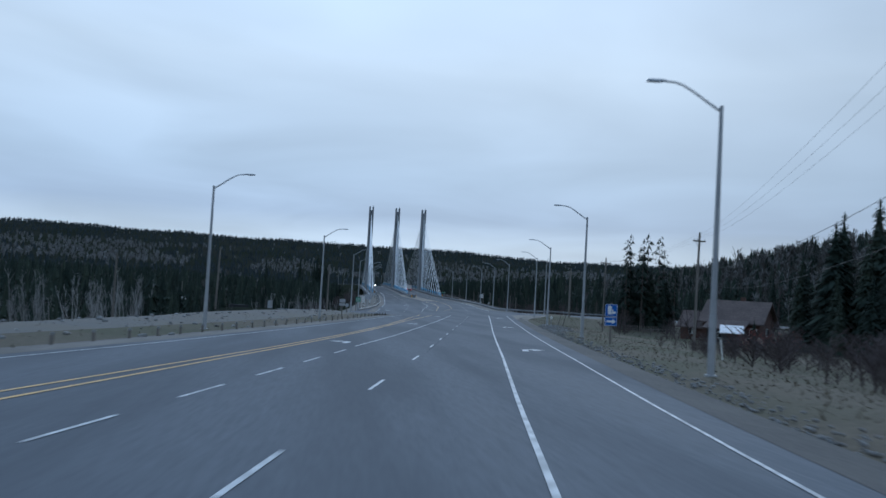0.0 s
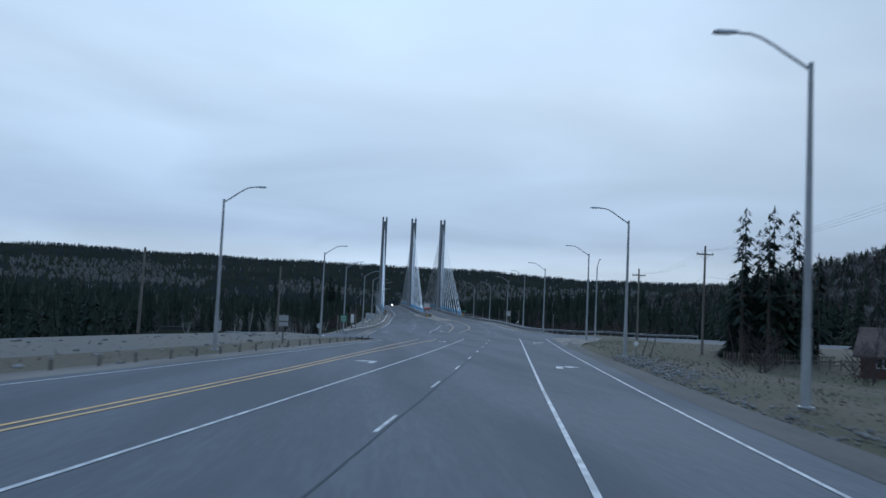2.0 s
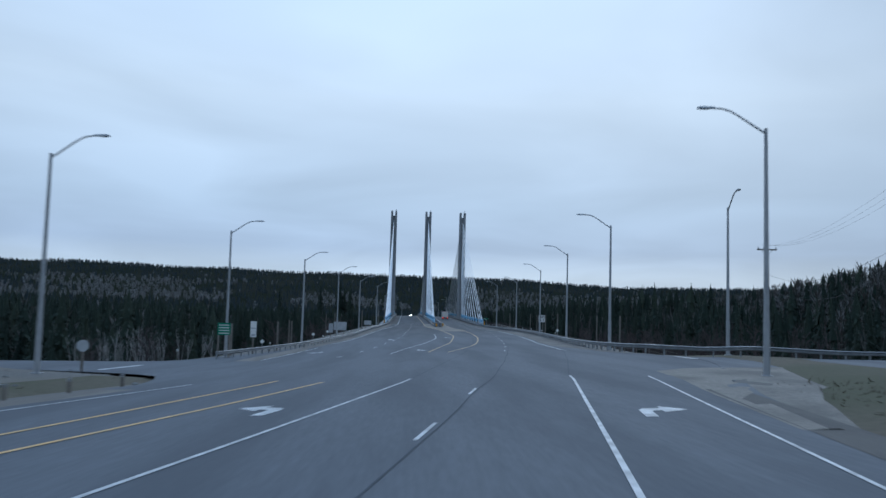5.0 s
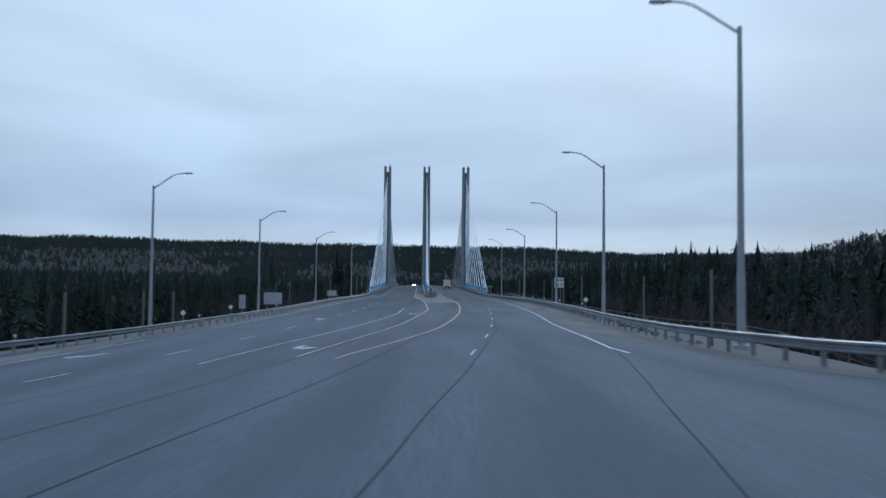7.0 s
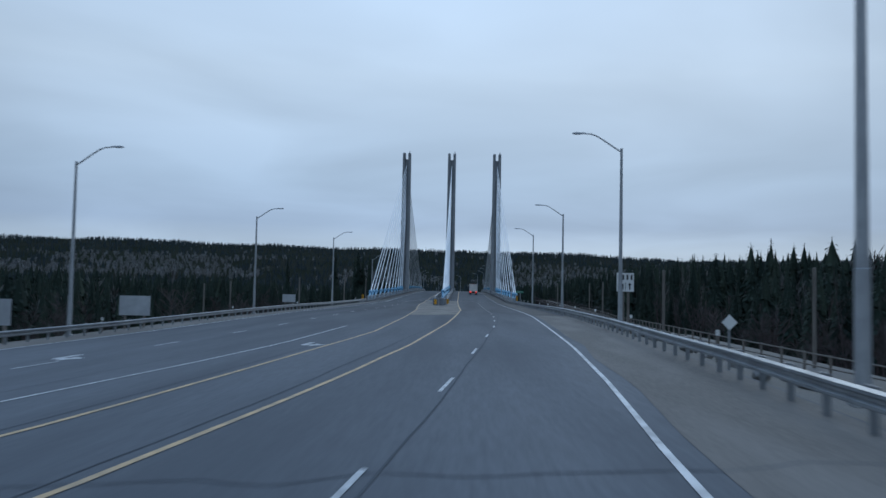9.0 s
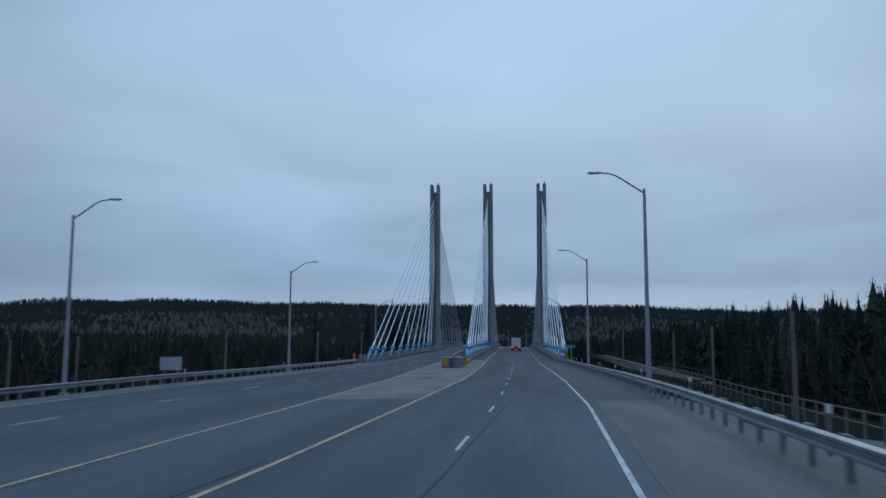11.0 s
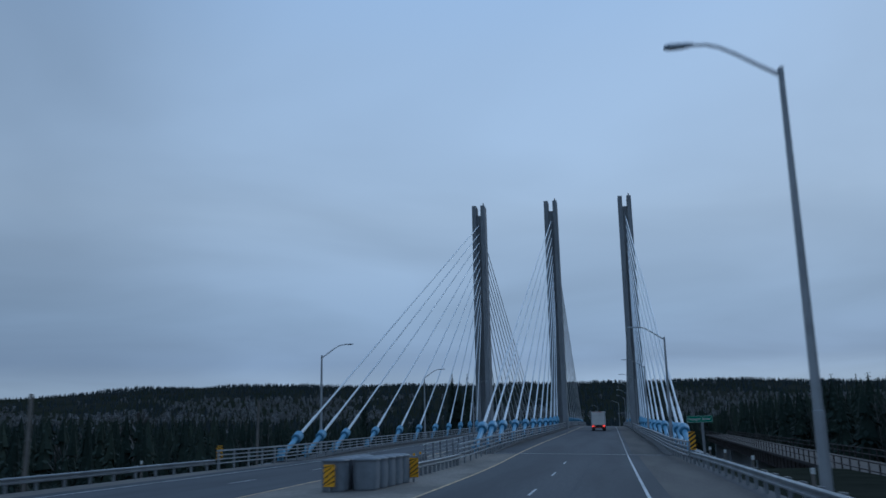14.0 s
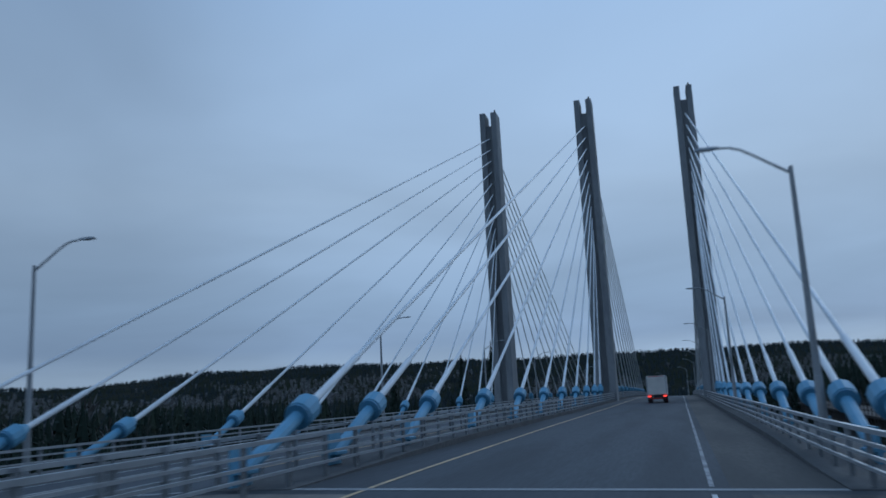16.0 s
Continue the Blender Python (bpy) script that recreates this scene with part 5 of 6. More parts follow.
def loose_stones():
    """Small broken stones packed along the ditch."""
    r2 = random.Random(9)
    shapes = []
    for sd in range(4):
        bm = bmesh.new()
        bmesh.ops.create_icosphere(bm, subdivisions=1, radius=1.0)
        vs = np.array([tuple(Vector((v.co.x * 1.2, v.co.y, v.co.z * 0.75)) * r2.uniform(0.7, 1.15)) for v in bm.verts])
        shapes.append((vs, np.array([[v.index for v in f.verts] for f in bm.faces])))
        bm.free()
    places = []
    for k in range(1500):
        if k < 1000:
            y = r2.uniform(24, 136)
            x = lane_x(y) + 8.3 + r2.gauss(0, 0.38)
        else:
            y = r2.uniform(108, 138)
            x = lane_x(y) + 8.5 + abs(r2.gauss(0, 1.5))
        places.append((x, y, ground_z(x, y) + 0.02, r2.uniform(0.03, 0.085) if k < 1000 else r2.uniform(0.03, 0.09), r2.random() * 6.28, 1.0))
    scatter_mesh("ditch_stones", shapes, places, M_STONE, "small grey broken stones packed along the ditch", "stones")


loose_stones()
rubble = thing("rubble", pose(0, 0, 0), "small pale stones scattered on the gravel berm", "stones", kind="structure")
for k in range(120):
    y = rng.uniform(60, 185)
    x = lane_x(y) - rng.uniform(19, 33)
    o = new("stone", STONES[k % 6])
    o.parent = rubble
    s = rng.uniform(0.08, 0.26)
    o.matrix_basis = Matrix.Translation((x, y, ground_z(x, y) + s * 0.2)) @ Euler((0.2, 0.1, rng.random() * 6.28)).to_matrix().to_4x4() @ Matrix.Scale(s, 4)
bank = thing("bank_stones", pose(0, 0, 0), "grey stones on the bank behind the guard rail", "stones", kind="structure")
for k in range(160):
    y = rng.uniform(228, 412)
    x = right_edge(y) + rng.uniform(1.2, 4.5)
    o = new("stone", STONES[k % 6])
    o.parent = bank
    s = rng.uniform(0.12, 0.4)
    o.matrix_basis = Matrix.Translation((x, y, ground_z(x, y) + s * 0.2)) @ Euler((0.2, 0.3, rng.random() * 6.28)).to_matrix().to_4x4() @ Matrix.Scale(s, 4)


# ---- poles, wires and signs ----
def utility_pole(x, y, h, arm=0.0, lean=0.0, label="weathered grey timber utility pole", r=0.15):
    z = ground_z(x, y) - 0.2
    p = thing("utility_pole", pose(x, y, z, 0, lean, 0), label, "utility pole", "utility poles")
    part("shaft", tubed([(0, 0, 0), (0, 0, h + 0.2)], [r, r * 0.68], 9), M_WOOD, p)
    if arm:
        part("crossarm", boxed(-arm / 2, arm / 2, -0.06, 0.06, h - 0.75, h - 0.62, bevel=0.01), M_WOOD, p)
        proto = part("insulator", tubed([(0, 0, 0), (0, 0, 0.08), (0, 0, 0.18)], [0.03, 0.06, 0.04], 8), M_SIGNBACK, p)
        proto.matrix_basis = pose(-arm / 2 + 0.1, 0, h - 0.62)
        for q in (-arm * 0.17, arm / 2 - 0.1):
            again(proto, pose(q, 0, h - 0.62), p)
        part("brace", tubed([(-arm * 0.3, 0.07, h - 0.7), (0, 0.1, h - 1.3), (arm * 0.3, 0.07, h - 0.7)], 0.02, 6), M_GALV, p)
    return Vector((x, y, z + h + 0.2))


heads = [utility_pole(-20.5, 28, 9.2, 1.8), utility_pole(4.9, 100.0, 11.8, 1.3, 0.8), utility_pole(12.6, 154.7, 11.4, 1.8, 0.6), utility_pole(13.5, 179, 9.6, 1.8), utility_pole(24.5, 220.2, 12.0, 1.9)]


def wire(a, b, sag, r=0.005):
    w = thing("overhead_wire", Matrix.Translation(a), "thin dark overhead wire sagging between poles", "wire", "overhead wires")
    pts = [tuple((b - a) * t - Vector((0, 0, sag * 4 * t * (1 - t)))) for t in [i / 12 for i in range(13)]]
    part("strand", tubed(pts, r, 4), M_DARK, w)


for a, b in zip(heads, heads[1:]):
    for o in (-0.55, 0.0, 0.55):
        wire(a + Vector((o, 0, -0.5)), b + Vector((o, 0, -0.5)), 0.9)
    wire(a + Vector((0, 0, -3.2)), b + Vector((0, 0, -3.2)), 1.3, 0.010)
    wire(a + Vector((0, 0, -4.4)), b + Vector((0, 0, -4.4)), 1.5, 0.012)
wire(heads[1] + Vector((0, 0, -2.5)), Vector((21.0, 129, 4.6)), 0.8)
lp = [utility_pole(-56.6, 200, 12.8, 0, 1.0, "tall two-part grey service pole", 0.24), utility_pole(-56.5, 119.9, 9.3, 0.0), utility_pole(-74.3, 258, 2.4 - ground_z(-74.3, 258), 0.0), utility_pole(-33.0, 172, 8.2, 0)]
wire(lp[1] - Vector((0, 0, 0.4)), lp[2] - Vector((0, 0, 0.3)), 0.7)
wire(lp[2] - Vector((0, 0, 0.3)), lp[0] - Vector((0, 0, 6.0)), 0.7)


def plain_post(x, y, h):
    z = ground_z(x, y) - 0.2
    p = thing("timber_post", pose(x, y, z), "tall plain weathered timber post", "post", "timber posts")
    part("shaft", tubed([(0, 0, 0), (0, 0, h + 0.15), (0, 0, h + 0.2)], [0.11, 0.1, 0.07], 8), M_WOOD, p)


for x, y, h in ((18.4, 296.6, 5.0), (22.6, 347.6, 5.2), (21.5, 278.2, 5.0), (26.5, 384.6, 5.4), (24.5, 416, 5.6), (20.4, 322, 5.0), (15.5, 240, 4.6), (-26.5, 346.6, 5.0), (-28.0, 340, 5.0), (-17.3, 389.2, 4.8), (-20.9, 365, 4.9), (-16.2, 414.3, 5.0), (-26.0, 262, 3.6), (-27.5, 276, 3.6), (-24.8, 243, 3.4), (-28.0, 232, 3.4)):
    plain_post(x, y, h)


def delineator(x, y):
    z = height_at(x, y)
    p = thing("delineator_post", pose(x, y, z - 0.1), "short white roadside delineator post", "marker post", "delineator posts")
    part("post", boxed(-0.05, 0.05, -0.02, 0.02, 0, 1.0), M_WOOD, p)
    part("reflector", boxed(-0.065, 0.065, -0.035, -0.021, 0.84, 1.02, bevel=0.01), M_SIGNWHITE, p, "white reflector")


for y in (262, 281, 300, 318, 336, 352, 366, 379, 390, 399, 406):
    delineator(right_edge(y) + 0.55, y)
for y in (216, 236, 262, 290, 318, 346, 372, 398):
    delineator(left_edge(y) - 0.55, y)


def sign_post(name, x, y, face, label, posts, height, panels, timber=True, group=""):
    """A sign: posts and panels (x0, x1, z0, z1, material) that face a heading in degrees (0: towards oncoming -y)."""
    z = ground_z(x, y) if not left_edge(y) < x < right_edge(y) else surface_z(x, y)
    s = thing(name, pose(x, y, z - 0.15, 0, 0, face), label, "sign", group)
    for px in posts:
        part("post", boxed(px - 0.075, px + 0.075, -0.05, 0.05, 0, height), M_WOOD if timber else M_GALV, s)
    made = []
    for x0, x1, z0, z1, m in panels:
        bm = boxed(x0, x1, -0.075, -0.055, z0, z1)
        made.append(part("panel", bm, m, s))
    return s, made


def decal(parent, verts, mat, name="symbol", y=-0.079):
    mesh_object(name, [(a, y, b) for a, b in verts], [tuple(range(len(verts)))], mat, parent)


# blue information sign
s, p = sign_post("information_sign", -9.78, 81.5, -6, "blue tourist information sign with a white arrow", [0.0], 3.35, [(-0.6, 0.6, 2.25, 3.45, M_SIGNBLUE), (-0.6, 0.6, 1.35, 2.2, M_SIGNBLUE)])
decal(p[0], [(-0.32, 2.45), (0.0, 2.45), (0.0, 3.0), (0.06, 3.18), (-0.08, 3.3), (-0.34, 3.28), (-0.36, 3.02)], M_SIGNWHITE)
decal(p[0], [(0.06, 2.5), (0.42, 2.55), (0.44, 2.78), (0.2, 2.72), (0.18, 2.95), (0.05, 2.98)], M_SIGNWHITE)
decal(p[1], [(-0.42, 1.68), (0.12, 1.68), (0.12, 1.52), (0.46, 1.78), (0.12, 2.04), (0.12, 1.87), (-0.42, 1.87)], M_SIGNWHITE, "arrow")
for q, (a, b) in zip(p, ((2.25, 3.45), (1.35, 2.2))):
    for x0, x1, z0, z1 in ((-0.58, 0.58, a + 0.02, a + 0.05), (-0.58, 0.58, b - 0.05, b - 0.02), (-0.58, -0.55, a + 0.05, b - 0.05), (0.55, 0.58, a + 0.05, b - 0.05)):
        decal(q, [(x0, z0), (x1, z0), (x1, z1), (x0, z1)], M_SIGNWHITE, "border")
for q in p:
    q.matrix_basis = Matrix.Translation((0, 0, 2.4)) @ Matrix.Scale(0.79, 4) @ Matrix.Translation((0, 0, -2.4))
# lane-use sign beyond the bend
lift = 2.1 - ground_z(14.4, 290.2) + 0.15
s, p = sign_post("lane_use_sign", 14.4, 290.2, -4, "white lane-use sign with black arrows on a timber post", [0.2], lift + 1.2, [(-0.55, 0.55, lift, lift + 1.2, M_SIGNWHITE)])
for k in range(4):
    decal(p[0], [(-0.44 + 0.26 * k, lift + 0.75), (-0.33 + 0.26 * k, lift + 0.75), (-0.33 + 0.26 * k, lift + 1.08), (-0.44 + 0.26 * k, lift + 1.08)], M_BLACK, "lettering_bar")
decal(p[0], [(-0.19, lift + 0.14), (-0.11, lift + 0.14), (-0.11, lift + 0.5), (-0.3, lift + 0.5), (-0.3, lift + 0.57), (-0.46, lift + 0.46), (-0.3, lift + 0.35), (-0.3, lift + 0.42), (-0.19, lift + 0.42)], M_BLACK, "arrow")
decal(p[0], [(0.24, lift + 0.14), (0.32, lift + 0.14), (0.32, lift + 0.42), (0.39, lift + 0.42), (0.28, lift + 0.58), (0.17, lift + 0.42), (0.24, lift + 0.42)], M_BLACK, "arrow")
decal(p[0], [(0.0, lift + 0.05), (0.025, lift + 0.05), (0.025, lift + 0.62), (0.0, lift + 0.62)], M_BLACK, "divider")
# green river-name sign
lift = 2.31 - ground_z(15.83, 407.5) + 0.15
s, p = sign_post("river_name_sign", 15.83, 407.5, -2, "green river name sign with white lettering", [0.15], lift + 0.38, [(-0.77, 0.77, lift, lift + 0.42, M_SIGNGREEN)], False)
txt = bpy.data.curves.new("lettering", "FONT")
txt.body, txt.size, txt.align_x, txt.align_y = "Nipigon River", 0.235, "CENTER", "CENTER"
txt_ob = new("lettering", bpy.data.meshes.new_from_object(bpy.data.objects.new("lettering_source", txt)))
txt_ob.data.materials.clear()
txt_ob.data.materials.append(M_SIGNWHITE)
txt_ob.parent = p[0]
txt_ob.matrix_basis = pose(0, -0.08, lift + 0.21, 90, 0, 0)
for x0, x1, z0, z1 in ((-0.75, 0.75, lift + 0.02, lift + 0.035), (-0.75, 0.75, lift + 0.385, lift + 0.4), (-0.75, -0.735, lift + 0.035, lift + 0.385), (0.735, 0.75, lift + 0.035, lift + 0.385)):
    decal(p[0], [(x0, z0), (x1, z0), (x1, z1), (x0, z1)], M_SIGNWHITE, "border")
# signs on the oncoming side
lift = -0.15 - ground_z(-26.6, 221.5) + 0.15
s, p = sign_post("distance_sign", -26.6, 221.5, 6, "green distance sign on timber posts beside the rail", [-0.5, 0.5], lift + 1.1, [(-0.58, 0.58, lift, lift + 1.12, M_SIGNGREEN)])
for k in range(4):
    decal(p[0], [(-0.48, lift + 0.13 + 0.25 * k), (0.48, lift + 0.13 + 0.25 * k), (0.48, lift + 0.2 + 0.25 * k), (-0.48, lift + 0.2 + 0.25 * k)], M_SIGNWHITE, "lettering_bar")
lift = -0.48 - ground_z(-25.2, 229.0) + 0.15
s, p = sign_post("marker_sign", -25.2, 229.0, 5, "tall narrow white sign on a post", [0.0], lift + 1.5, [(-0.3, 0.3, lift, lift + 1.6, M_SIGNWHITE)])
decal(p[0], [(-0.2, lift + 0.1), (0.2, lift + 0.1), (0.2, lift + 0.3), (-0.2, lift + 0.3)], M_SIGNBACK, "lettering_bar")
decal(p[0], [(-0.2, lift + 0.85), (0.2, lift + 0.85), (0.2, lift + 0.95), (-0.2, lift + 0.95)], M_SIGNBACK, "lettering_bar")
sign_post("back_of_sign", -21.85, 301.9, 4, "grey back of a wide road sign on two posts", [-0.75, 0.75], 2.5, [(-1.2, 1.2, 1.15, 2.7, M_SIGNBACK)], group="backs of signs")
sign_post("back_of_sign", -21.95, 283.0, 4, "grey back of a narrow road sign", [0.0], 2.6, [(-0.35, 0.35, 1.2, 2.7, M_SIGNBACK)], group="backs of signs")
sign_post("back_of_sign", -18.6, 346.0, 2, "grey back of a small wide road sign on posts", [-0.5, 0.5], 2.1, [(-0.85, 0.85, 1.3, 2.3, M_SIGNBACK)], group="backs of signs")
sign_post("back_of_sign", -30.3, 151.9, 8, "grey backs of two stacked signs on one post", [0.0], 3.0, [(-0.45, 0.45, 2.3, 2.85, M_POLE), (-0.45, 0.45, 1.8, 2.2, M_POLE)], group="backs of signs")
s, p = sign_post("back_of_sign", -29.3, 194.0, 8, "grey back of an eight-sided sign", [0.0], 2.1, [], group="backs of signs")
oct_v = [(0.38 * math.cos(math.pi / 8 + k * math.pi / 4), 2.0 + 0.38 * math.sin(math.pi / 8 + k * math.pi / 4)) for k in range(8)]
mesh_object("panel", [(a, -0.06, b) for a, b in oct_v] + [(a, -0.08, b) for a, b in oct_v], [tuple(range(8)), tuple(range(15, 7, -1))] + [(k, k + 8, (k + 1) % 8 + 8, (k + 1) % 8) for k in range(8)], M_SIGNBACK, s)
for x, y, f, q, top in ((12.0, 261.5, 0, 0.17, 1.15 - ground_z(12.0, 261.5)), (-25.0, 233.5, 0, 0.18, 1.55), (-22.6, 262, 0, 0.18, 1.5), (-22.0, 277.5, 0, 0.18, 1.5), (-1.9, 131.5, 12, 0.17, 1.3)):
    s, p = sign_post("diamond_marker", x, y, f, "small white diamond marker on a thin post", [], 2.0, [])
    part("post", boxed(-0.03, 0.03, -0.03, 0.03, 0, top), M_GALV, s)
    part("panel", boxed(-q, q, -0.05, -0.035, -q, q), M_SIGNWHITE, s).matrix_basis = pose(0, 0, top, 0, 45, 0)
tagged(thing("phone_cabinet", pose(-45.9, 206, ground_z(-45.9, 206)), "small grey roadside utility cabinet", "cabinet"))
cab = bpy.data.objects["phone_cabinet"]
part("body", boxed(-0.5, 0.5, -0.3, 0.3, 0, 1.7, bevel=0.04), M_SIGNBACK, cab)
part("roof", boxed(-0.56, 0.56, -0.36, 0.36, 1.7, 1.8, bevel=0.02), M_DARK, cab)
for x, y, lx, ly in ((0.7, 138, 8, 14), (1.6, 138.6, 10, 12), (-56.8, 139, -10, -24), (-56.2, 139.6, -8, -32), (-55.6, 140.2, -6, -20), (-58.4, 138, -12, -10)):
    st = thing("stake", pose(x, y, ground_z(x, y) - 0.1, lx, ly, 0), "leaning pale timber survey stake", "stake", "survey stakes")
    part("shaft", boxed(-0.05, 0.05, -0.02, 0.02, 0, 2.3 if x < -40 else 1.7), M_JOINT if x < -40 else M_WOOD, st)
for k in range(36):
    y = 41.0 + 3.95 * k
    x = lane_x(y) - 18.6 + rng.uniform(-0.1, 0.1)
    gp = thing("guide_post", pose(x, y, ground_z(x, y) - 0.1, rng.uniform(-4, 4), rng.uniform(-5, 5), rng.uniform(-15, 15)), "short weathered timber guide post with a pale top", "post", "guide posts")
    part("shaft", boxed(-0.07, 0.07, -0.07, 0.07, 0, 0.78, bevel=0.015), M_WOOD, gp)
    part("cap", boxed(-0.074, 0.074, -0.074, 0.074, 0.66, 0.8, bevel=0.02), M_CURB, gp, "pale worn top")
pp = thing("notice_board", pose(-74.0, 257.0, ground_z(-74.0, 257.0) - 0.1), "small white notice board on a post by the pole", "sign")
lift = -2.05 - ground_z(-74.0, 257.0)
part("post", boxed(-0.05, 0.05, -0.05, 0.05, 0, lift + 0.4), M_WOOD, pp)
part("panel", boxed(-1.2, 1.2, -0.09, -0.05, lift - 0.35, lift + 0.55), M_SIGNWHITE, pp)
for x, y, w, h in ((-52.6, 206, 4.2, 0.8), (-49.6, 210, 2.6, 1.5)):
    sb = thing("storage_box", pose(x, y, ground_z(x, y) - 0.05, 0, 0, 10), "low black storage box on the gravel", "box", "storage boxes")
    part("body", boxed(-w / 2, w / 2, -0.5, 0.5, 0, h, bevel=0.04), M_DARK, sb)
    part("lid", boxed(-w / 2 - 0.04, w / 2 + 0.04, -0.54, 0.54, h, h + 0.08, bevel=0.02), M_DARK, sb)
kp = thing("leaning_post", pose(-3.0, 76.5, ground_z(-3.0, 76.5) - 0.1, 0, -8, 0), "short leaning white post by the ditch", "post")
part("shaft", boxed(-0.045, 0.045, -0.045, 0.045, 0, 1.6), M_SIGNWHITE, kp)


# ---- hazard boards and crash barrels ----
def hazard_board(x, y, h, w=0.4, tall=0.95, flip=1, band=0.48):
    z = surface_z(x, y)
    hb = thing("hazard_board", pose(x, y, z), "yellow and black striped hazard board", "hazard board", "hazard boards")
    part("post", boxed(-0.04, 0.04, 0.0, 0.08, 0, h + 0.3), M_GALV, hb)
    bd = part("board", boxed(-w / 2, w / 2, -0.03, 0.0, h, h + tall), M_HAZARD, hb)
    n = 4
    for k in range(-1, n):
        z0 = h + tall * (k + 0.25) / n
        lo, hi = (z0, z0 + 0.75 * w) if flip > 0 else (z0 + 0.75 * w, z0)
        quad = [(-w / 2, lo), (w / 2, hi), (w / 2, hi + tall / n * band), (-w / 2, lo + tall / n * band)]
        quad = [(a, min(max(b, h), h + tall)) for a, b in quad]
        if quad[2][1] - quad[1][1] + quad[3][1] - quad[0][1] > 0.02:
            decal(bd, quad, M_BLACK, "stripe", -0.034)


hazard_board(15.25, 407.0, 0.72, 0.42, 1.1)
hazard_board(-16.0, 407.4, 0.6, 0.42, 0.95, -1)


def crash_barrel(x, y, r=0.5, h=1.15):
    z = surface_z(x, y)
    b = thing("crash_barrel", pose(x, y, z), "grey square plastic sand barrel with a lid", "barrel", "crash barrels")
    bm = bmesh.new()
    rings = []
    for zz, q in ((0, 0.9), (0.06, 0.96), (h * 0.5, 1.0), (h - 0.06, 0.97), (h, 0.95)):
        rings.append([bm.verts.new((r * q * math.copysign(abs(math.cos(a)) ** 0.5, math.cos(a)), r * q * math.copysign(abs(math.sin(a)) ** 0.5, math.sin(a)), zz)) for a in [2 * math.pi * k / 20 + 0.01 for k in range(20)]])
    for a, c in zip(rings, rings[1:]):
        for k in range(20):
            bm.faces.new((a[k], a[(k + 1) % 20], c[(k + 1) % 20], c[k]))
    bm.faces.new(rings[0][::-1])
    bm.faces.new(rings[-1])
    part("drum", bm, M_BARREL, b)
    bm = bmesh.new()
    rings = []
    for zz, q in ((h, 1.04), (h + 0.05, 1.06), (h + 0.09, 0.98), (h + 0.14, 0.6)):
        rings.append([bm.verts.new((r * q * math.copysign(abs(math.cos(a)) ** 0.5, math.cos(a)), r * q * math.copysign(abs(math.sin(a)) ** 0.5, math.sin(a)), zz)) for a in [2 * math.pi * k / 20 + 0.01 for k in range(20)]])
    for a, c in zip(rings, rings[1:]):
        for k in range(20):
            bm.faces.new((a[k], a[(k + 1) % 20], c[(k + 1) % 20], c[k]))
    bm.faces.new(rings[0][::-1])
    bm.faces.new(rings[-1])
    part("lid", bm, M_BARREL, b)
    return b


for k in range(5):
    crash_barrel(0.62 + 0.06 * k, 386.0 + 1.06 * k)
    crash_barrel(-0.5 - 0.04 * k, 385.4 + 1.06 * k)
hazard_board(-0.55, 384.78, 0.22, 0.46, 0.85, 1, 0.26)
hazard_board(1.5, 390.6, 0.22, 0.46, 0.85, 1, 0.26)


# ---- path railing and old girder bridge on the right ----
def path_fence():
    f = thing("path_railing", pose(0, 0, 0), "two-bar grey timber railing along the gravel path", "railing")
    knots = [(44, 243), (36, 244.5), (28, 248), (22.5, 253), (19.6, 259), (18.2, 268), (18.0, 280), (19.2, 296), (20.8, 312), (22.6, 332), (24.2, 352), (25.4, 376), (26.2, 394)]
    pts = beam_path(knots, 2.4)
    proto = None
    for z in (0.55, 1.02):
        v = [(p.x, p.y, ground_z(p.x, p.y) + z) for p in pts]
        part("bar", tubed(v, 0.035, 6), M_WOOD, f)
    for p in pts:
        m = pose(p.x, p.y, ground_z(p.x, p.y) - 0.2)
        if proto is None:
            proto = part("post", boxed(-0.045, 0.045, -0.045, 0.045, 0, 1.28), M_WOOD, f)
            proto.matrix_basis = m
        else:
            again(proto, m, f)


path_fence()


